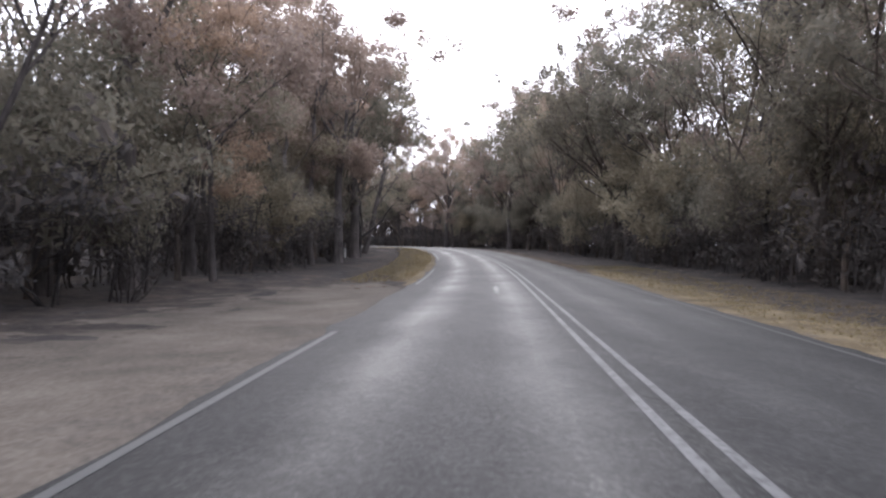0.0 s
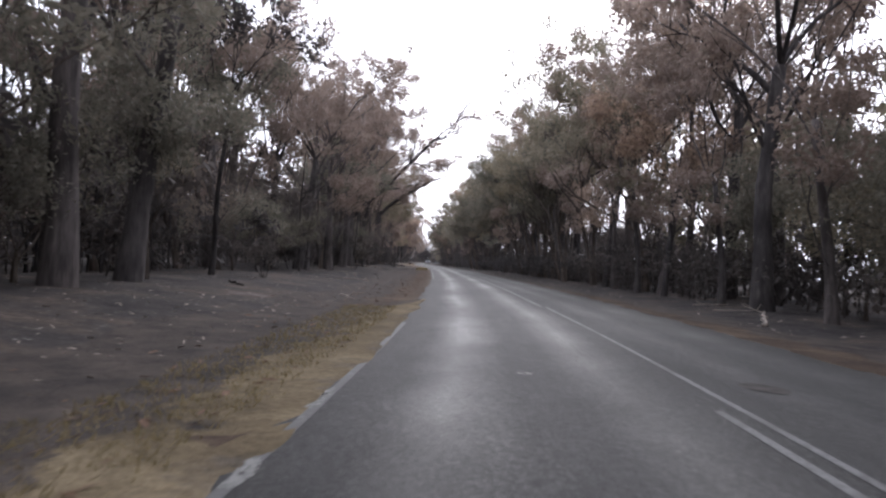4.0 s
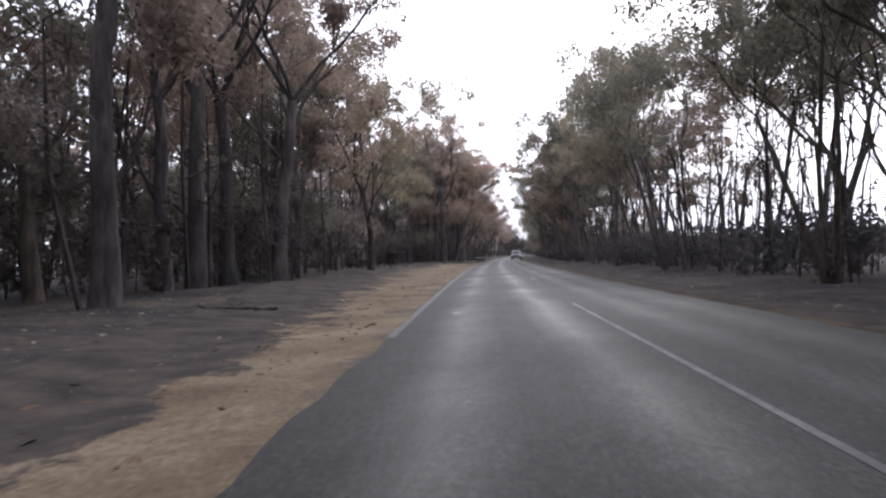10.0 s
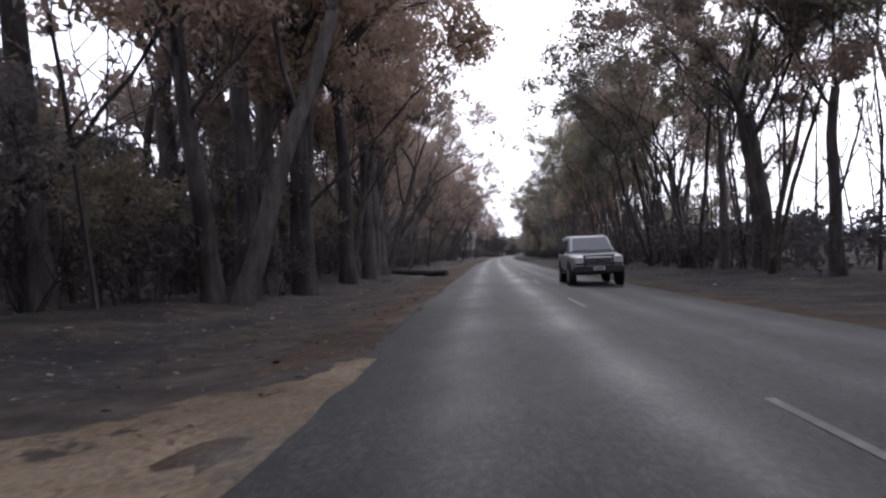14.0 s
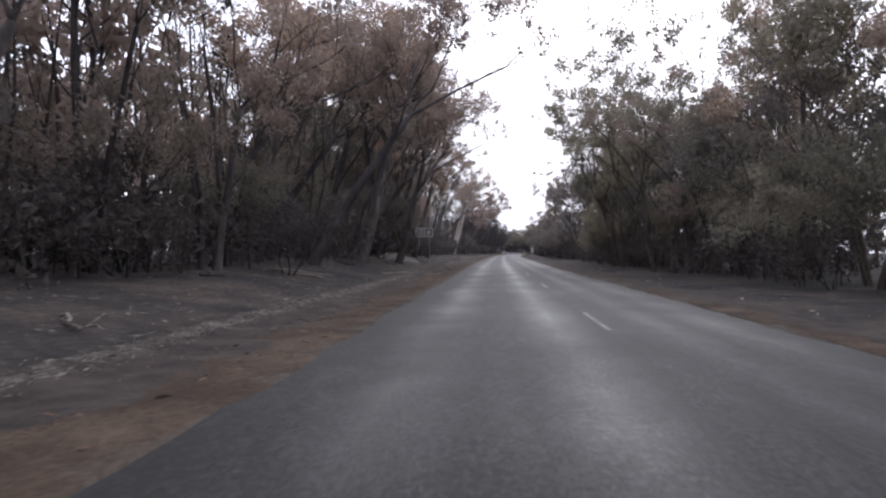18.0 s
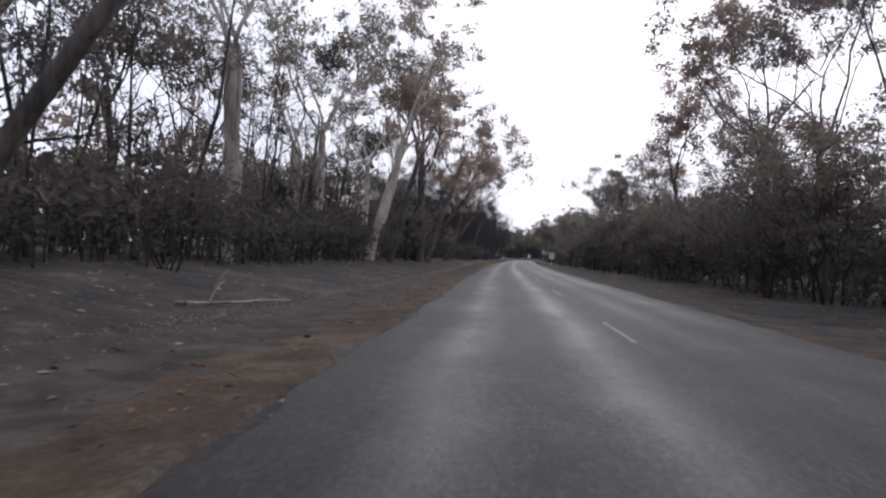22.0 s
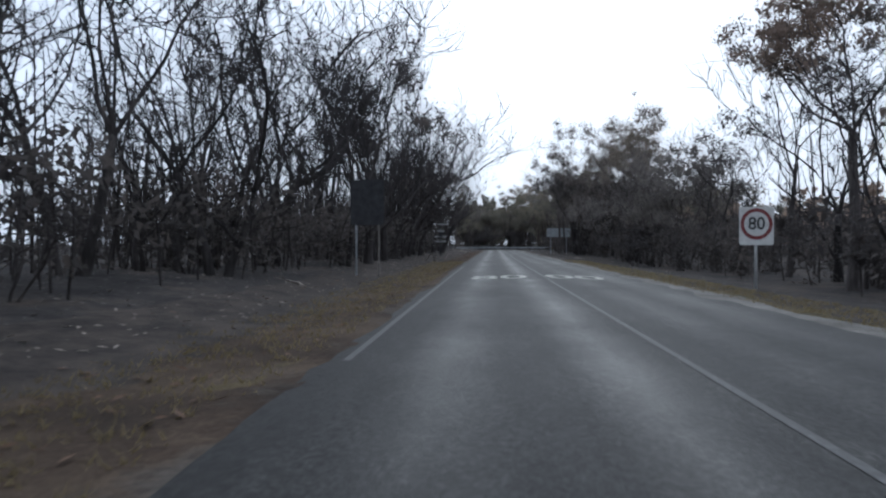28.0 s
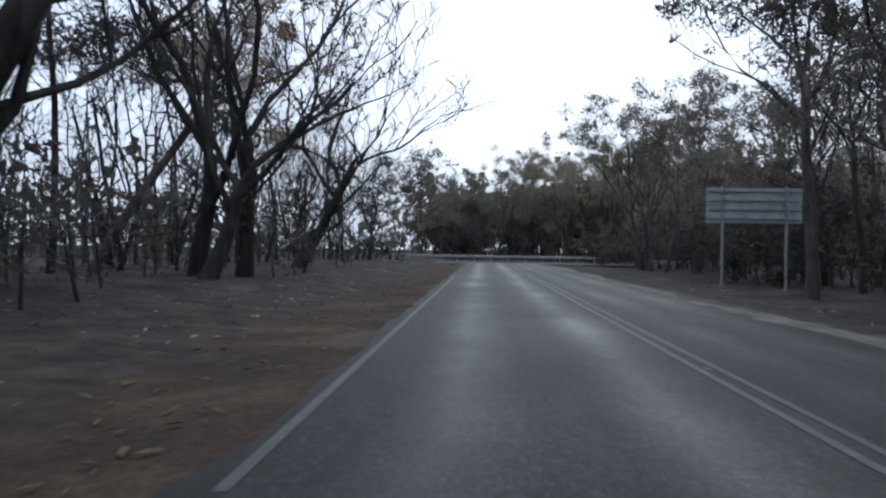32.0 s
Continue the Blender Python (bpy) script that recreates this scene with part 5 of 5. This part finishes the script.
# ---------------------------------------------------------------- scars in the seal
def mat_scar():
    """Pale bared stone that thins out into the seal towards the rim."""
    m, n, l, b = material("bared_stone", 0.9, 0, 0.2)
    p = place_coords(n)
    l.new(ramp(n, l, grain(n, l, p, 12, 4, 0.75), [(0.3, (0.11, 0.11, 0.104)), (0.7, (0.3, 0.297, 0.28))]), b.inputs["Base Color"])
    sep = n.new("ShaderNodeSeparateXYZ")
    l.new(n.new("ShaderNodeUVMap").outputs[0], sep.inputs[0])
    add = n.new("ShaderNodeMath")
    add.operation = "MULTIPLY_ADD"
    l.new(grain(n, l, p, 4.5, 5, 0.75), add.inputs[0])
    add.inputs[1].default_value = 1.3
    l.new(sep.outputs[0], add.inputs[2])
    show = ramp(n, l, add.outputs[0], [(0.55, (0.35,) * 3), (0.85, (0.8,) * 3), (1.2, (0.75,) * 3), (1.5, (0.0,) * 3)])
    mix, clear = n.new("ShaderNodeMixShader"), n.new("ShaderNodeBsdfTransparent")
    l.new(show, mix.inputs[0])
    l.new(clear.outputs[0], mix.inputs[1])
    l.new(b.outputs[0], mix.inputs[2])
    l.new(mix.outputs[0], n["Material Output"].inputs["Surface"])
    return m


def scar(s, d, w, ln, mat, label):
    """A thin worn patch lying on the seal."""
    verts, faces, uv, n = [on_road(s, d, camber(d) + 0.006)], [], [(0.0, 0.0)], 28
    for k in range(n):
        a = 2 * math.pi * k / n
        dd = d + w / 2 * math.cos(a)
        verts.append(on_road(s + ln / 2 * math.sin(a), dd, camber(dd) + 0.006))
        uv.append((1.0, k / n))
        faces.append((0, 1 + k, 1 + (k + 1) % n))
    return tagged(mesh_ob("road_patch", verts, faces, mat, uv=uv), label, "road patch", "", "structure")


BARED = mat_scar()
for s, d, w, ln in ((278.3, -2.3, 1.4, 1.7), (276.0, -2.5, 1.5, 2.0), (281.4, -2.6, 1.0, 1.2), (283.5, -2.9, 0.9, 1.6), (287, -3.2, 0.7, 2.5), (105.8, -1.6, 0.4, 0.45), (104.2, -3.55, 0.4, 2.4), (102, -3.5, 0.35, 1.6), (79.0, -3.45, 0.4, 1.4), (78.4, -1.9, 0.35, 0.9), (205.0, -3.4, 0.3, 3.0), (82.5, -3.3, 0.5, 1.2), (84.5, -3.4, 0.4, 0.9), (58.5, -3.3, 0.4, 0.8), (60.5, -3.45, 0.4, 1.0), (770.6, 0.1, 0.3, 0.25)):
    scar(s, d, w, ln, BARED, "pale worn hollow in the seal")


def mat_bled():
    """Smooth bitumen that has bled up in the wheel tracks and thins out towards its rim."""
    m, n, l, b = material("bled_bitumen", 0.44, 0, 0.5)
    p = place_coords(n)
    l.new(ramp(n, l, grain(n, l, p, 16, 4, 0.7), [(0.3, (0.02, 0.02, 0.02)), (0.7, (0.06, 0.06, 0.058))]), b.inputs["Base Color"])
    sep = n.new("ShaderNodeSeparateXYZ")
    l.new(n.new("ShaderNodeUVMap").outputs[0], sep.inputs[0])
    add = n.new("ShaderNodeMath")
    add.operation = "MULTIPLY_ADD"
    l.new(grain(n, l, p, 2.5, 5, 0.75), add.inputs[0])
    add.inputs[1].default_value = 1.4
    l.new(sep.outputs[0], add.inputs[2])
    show = ramp(n, l, add.outputs[0], [(0.6, (0.85,) * 3), (1.0, (0.7,) * 3), (1.45, (0.0,) * 3)])
    mix, clear = n.new("ShaderNodeMixShader"), n.new("ShaderNodeBsdfTransparent")
    l.new(show, mix.inputs[0])
    l.new(clear.outputs[0], mix.inputs[1])
    l.new(b.outputs[0], mix.inputs[2])
    l.new(mix.outputs[0], n["Material Output"].inputs["Surface"])
    return m


BLED = mat_bled()
for s, d, w, ln in ((19, -1.0, 0.5, 9), (62, -2.6, 0.8, 8), (74, -2.9, 0.7, 6), (184, -1.0, 0.5, 8), (195, -2.8, 0.6, 7),
                    (203.5, -2.9, 0.7, 5), (210, -2.8, 0.5, 4), (237.8, -2.7, 0.6, 4), (246, -2.7, 0.5, 5), (262, -2.6, 0.8, 4)):
    scar(s, d, w, ln, BLED, "smooth shiny patch of bled bitumen")
scar(105.5, 0.9, 0.5, 0.6, TWIG_DARK, "small dark patch in the seal")


# ---------------------------------------------------------------- fallen wood and litter
def log(s0, d0, s1, d1, r, mat, label, seed, twigs=5, name="fallen_log", lift=0.0):
    rng = random.Random(seed)
    root = tagged(new(name), label, "log")
    a = on_road(s0, d0, ground_height(s0, d0) + r * 0.6)
    b = on_road(s1, d1, ground_height(s1, d1) + r * 0.6 + lift)
    n, verts, faces = 7, [], []
    pts = [a.lerp(b, i / n) + Vector((rng.gauss(0, r * 0.4 + 0.03), rng.gauss(0, r * 0.4 + 0.03), abs(rng.gauss(0, r * 0.25 + 0.02)))) for i in range(n + 1)]
    tube(verts, faces, pts, [r * (1.1 - 0.6 * i / n) * rng.uniform(0.9, 1.1) for i in range(n + 1)], 9)
    faces.append(tuple(range(8, -1, -1)))
    mesh_ob("stem", verts, faces, mat, root, smooth=True)
    for _ in range(twigs):
        verts, faces, tips = [], [], []
        w = rng.uniform(0, 6.283)
        limb(rng, verts, faces, pts[rng.randint(2, n)].copy(), Vector((math.cos(w), math.sin(w), rng.uniform(0.0, 0.7))), (b - a).length * rng.uniform(0.2, 0.4), r * 0.35, 1, tips, 0.2, -0.03, (0, 3), 0.3)
        mesh_ob("branch", verts, faces, mat, root)
    return root


log(223, -8.2, 226, -15, 0.2, TWIG_DARK, "burnt black fallen tree with grey branches", 1, 8)
log(220, -8.8, 229, -11, 0.09, TWIG, "pale dead branch on burnt ground", 2, 5, "dead_branch")
log(395, -4.9, 401, -12.5, 0.24, TWIG_DARK, "burnt black log lying towards the road edge", 3, 4)
log(184, -11.5, 190, -16, 0.06, TWIG, "pile of pale dead branches", 4, 9, "dead_branch", 0.8)
log(187, -10.5, 183, -15, 0.05, TWIG, "pale dead branch on burnt ground", 5, 6, "dead_branch", 0.4)
log(492, -7.2, 497, -11.2, 0.045, TWIG, "long pale fallen branch on the bank", 6, 1, "dead_branch", 0.1)
log(505, -9.0, 508, -9.6, 0.08, TWIG, "pale sawn log on the bank", 7, 3)
log(508, -7.8, 507, -9.6, 0.04, TWIG, "pale fallen branch on the bank", 8, 2, "dead_branch", 0.3)
log(484.5, -5.4, 486.5, -4.7, 0.035, TWIG, "pale stick on the gravel verge", 9, 0, "dead_branch")
log(642, -8.2, 646, -10.5, 0.05, TWIG, "pale fallen branch on the bank", 10, 2, "dead_branch", 0.4)
log(117, 6.0, 118.5, 6.6, 0.06, TWIG, "pale broken branch beside the verge", 11, 1, "dead_branch", 0.3)
log(481, -7.2, 485, -6.3, 0.035, TWIG, "pale fallen branch on the bank", 12, 2, "dead_branch", 0.1)
log(477.5, -5.7, 479.5, -4.9, 0.03, TWIG, "pale stick on the gravel verge", 13, 1, "dead_branch")
log(555, -7.6, 558, -6.4, 0.035, TWIG, "pale fallen branch on the bank", 14, 3, "dead_branch", 0.1)
for k in range(60):
    s = RND.uniform(100, 830)
    d = -RND.uniform(6.3, 11) if RND.random() < 0.75 else RND.uniform(6, 9)
    w, ln = RND.uniform(0, 6.283), RND.uniform(0.7, 2.4)
    log(s, d, s + ln * math.sin(w), d + ln * math.cos(w), RND.uniform(0.02, 0.05), TWIG if RND.random() < 0.6 else TWIG_DARK, "fallen stick on burnt ground", 100 + k, RND.randint(0, 2), "fallen_stick")

def spoil_heap(s, d, rx, ry, h, label):
    """A low heap of grader spoil with a rough top."""
    rings, sides = 16, 44
    c = on_road(s, d, 0)
    turn = radians(heading(s))
    verts, faces = [], []
    for i in range(rings + 1):
        f = i / rings
        for k in range(sides):
            w = 2 * math.pi * k / sides
            x, y = rx * f * math.cos(w), ry * f * math.sin(w)
            ds, dd = y, x
            z = ground_height(s + ds, d + dd) - 0.05 + h * (1 - f * f) ** 1.3 + (1 - f * f) * (0.28 * noise.noise(Vector((x * 0.9, y * 0.9, s))) + 0.12 * noise.noise(Vector((x * 3.1, y * 3.1, s))))
            verts.append(c + Vector((x * math.cos(turn) - y * math.sin(turn), x * math.sin(turn) + y * math.cos(turn), z)))
    for i in range(rings):
        for k in range(sides):
            q = (k + 1) % sides
            faces.append((i * sides + k, (i + 1) * sides + k, (i + 1) * sides + q, i * sides + q))
    return tagged(mesh_ob("earth_mound", verts, faces, SPOIL, smooth=True), label, "earth heap")


SPOIL = mat_ground("ashen_spoil", [(0.3, (0.075, 0.066, 0.06)), (0.5, (0.14, 0.122, 0.11)), (0.7, (0.22, 0.195, 0.175))], 1.2, 9, 0.9, (16, 0.66, (0.3, 0.27, 0.24)))
spoil_heap(505.5, -9.8, 1.9, 4.4, 0.4, "low heap of ashen spoil on the bank")

BERM = mat_ground("windrow_litter", [(0.36, (0.04, 0.035, 0.032)), (0.5, (0.085, 0.075, 0.066)), (0.64, (0.19, 0.168, 0.148))], 3.2, 26, 1.0, (14, 0.6, (0.26, 0.235, 0.21)))


def windrow(s0, s1, seed):
    """A low continuous berm of bark, leaves and stones that the grader left between verge and bank."""
    shift, swell = wander(seed, 0.06, 0.5), wander(seed + 9, 0.5, 1.0)
    verts, faces, n = [], [], int((s1 - s0) / 0.35)
    prof = ((-0.42, 0.0), (-0.24, 0.55), (-0.06, 1.0), (0.1, 0.9), (0.26, 0.45), (0.42, 0.0))
    for k, st in enumerate(np.linspace(s0, s1, n)):
        mid = -6.55 - 0.3 * math.sin(st * 0.05) + 0.3 * shift(st)
        high = (0.05 + 0.06 * swell(st)) * min(1.0, (st - s0) / 6, (s1 - st) / 6)
        for off, f in prof:
            d = mid + off * (0.75 + 1.1 * noise.noise(Vector((st * 1.6, 11.0 * (off > 0), seed))))
            rough = 0.05 * noise.noise(Vector((st * 3.1, d * 5.0, seed))) * (f > 0)
            verts.append(on_road(st, d, ground_height(st, d) + (0.012 if f else -0.03) + f * high + rough))
    w = len(prof)
    for k in range(n - 1):
        for c in range(w - 1):
            faces.append((k * w + c, k * w + c + 1, (k + 1) * w + c + 1, (k + 1) * w + c))
    return tagged(mesh_ob("litter_windrow", verts, faces, BERM, smooth=True), "low pale berm of bark and litter beside the gravel verge", "litter", "", "structure")


windrow(388, 500, 3)
windrow(584, 645, 8)

# pale bush beside the far verge, and young regrowth on the left
ASHLEAF = mat_leaf("ashen_leaves", (0.14, 0.12, 0.10), (0.22, 0.19, 0.16), (0.32, 0.28, 0.235))
for s, d, h, mat, lab in ((98.5, 10.6, 1.9, ASHLEAF, "pale ashen bush of dead leaves"), (105.5, 9.6, 1.1, ASHLEAF, "pale ashen bush of dead leaves"), (100, -10.2, 1.6, ASHLEAF, "pale scorched bush among burnt trees"), (310, -14, 1.5, LEAF_OLIVE, "small green regrowth bush")):
    b = shrub(int(s), h, mat, BARK_BLACK, lab, 40, 46, 0.2, "dry_bush")
    b.matrix_basis = Matrix.Translation(on_road(s, d, ground_height(s, d)))


def litter(name, label, mat, seed, n, s0, s1, where, size):
    """Small chips, curled bark and leaves strewn on the ground."""
    g = np.random.default_rng(seed)
    tris = []
    for _ in range(n):
        s = g.uniform(s0, s1)
        d = where(s, g)
        c = np.array(on_road(s, d, ground_height(s, d) + 0.03 + (0.0 if abs(d) > 6.5 else 0.02)))
        a, ln = g.uniform(0, 6.283), size * g.uniform(0.4, 1.6)
        u, v = np.array((math.cos(a), math.sin(a), g.uniform(-0.2, 0.3))) * ln, np.array((-math.sin(a), math.cos(a), g.uniform(-0.3, 0.5))) * ln * g.uniform(0.12, 0.4)
        tris += [np.array((c - u, c + v, c + u)), np.array((c - u, c + u, c - v + (0, 0, 0.01)))]
    return tagged(triangles_ob(name, np.array(tris), mat), label, "litter", "", "stuff")


litter("bark_litter", "pale bark and leaf litter on burnt ground", TWIG, 1, 12000, 60, 828, lambda s, g: -(6.0 + abs(g.normal(0, 3.2))), 0.062)
litter("leaf_litter", "brown leaf litter on the verge", mat_plain("brown_litter", (0.14, 0.085, 0.055), 0.95), 2, 9000, 20, 828, lambda s, g: -(4.1 + abs(g.normal(0, 1.4))), 0.07)
litter("windrow_litter", "pale windrow of litter along the verge", TWIG, 3, 34000, 385, 645, lambda s, g: -6.55 - 0.3 * math.sin(s * 0.05) + g.normal(0, 0.16), 0.025)
litter("shoulder_litter", "pale litter along the far shoulder", TWIG, 4, 1500, 0, 828, lambda s, g: 5.0 + abs(g.normal(0, 2.2)), 0.08)


def grass(name, label, mat, seed, n, spans):
    g = np.random.default_rng(seed)
    tris = []
    for _ in range(n):
        s0, s1, d0, d1 = spans[g.integers(len(spans))]
        s, d = g.uniform(s0, s1), g.uniform(d0, d1)
        c = np.array(on_road(s, d, ground_height(s, d) + 0.01))
        for _ in range(5):
            b = c + (g.normal(0, 0.05), g.normal(0, 0.05), 0)
            h = g.uniform(0.03, 0.1)
            w = g.uniform(0, 6.283)
            side = np.array((math.cos(w), math.sin(w), 0)) * 0.012
            tris.append(np.array((b - side, b + side, b + (g.normal(0, 0.05), g.normal(0, 0.05), h))))
    return tagged(triangles_ob(name, np.array(tris), mat), label, "grass", "", "stuff")


DRY = mat_leaf("dry_grass_blades", (0.13, 0.105, 0.055), (0.22, 0.18, 0.095), (0.32, 0.26, 0.15))
grass("dry_grass", "short dry yellow grass along the verge", DRY, 5, 22000, [(24, 76, -6.4, -4.0), (74, 117, -5.4, -4.0), (200, 225, -5.6, -4.0), (-5, 40, 3.7, 7.6), (655, 735, -6.2, -4.0), (665, 740, 3.7, 5.8)])
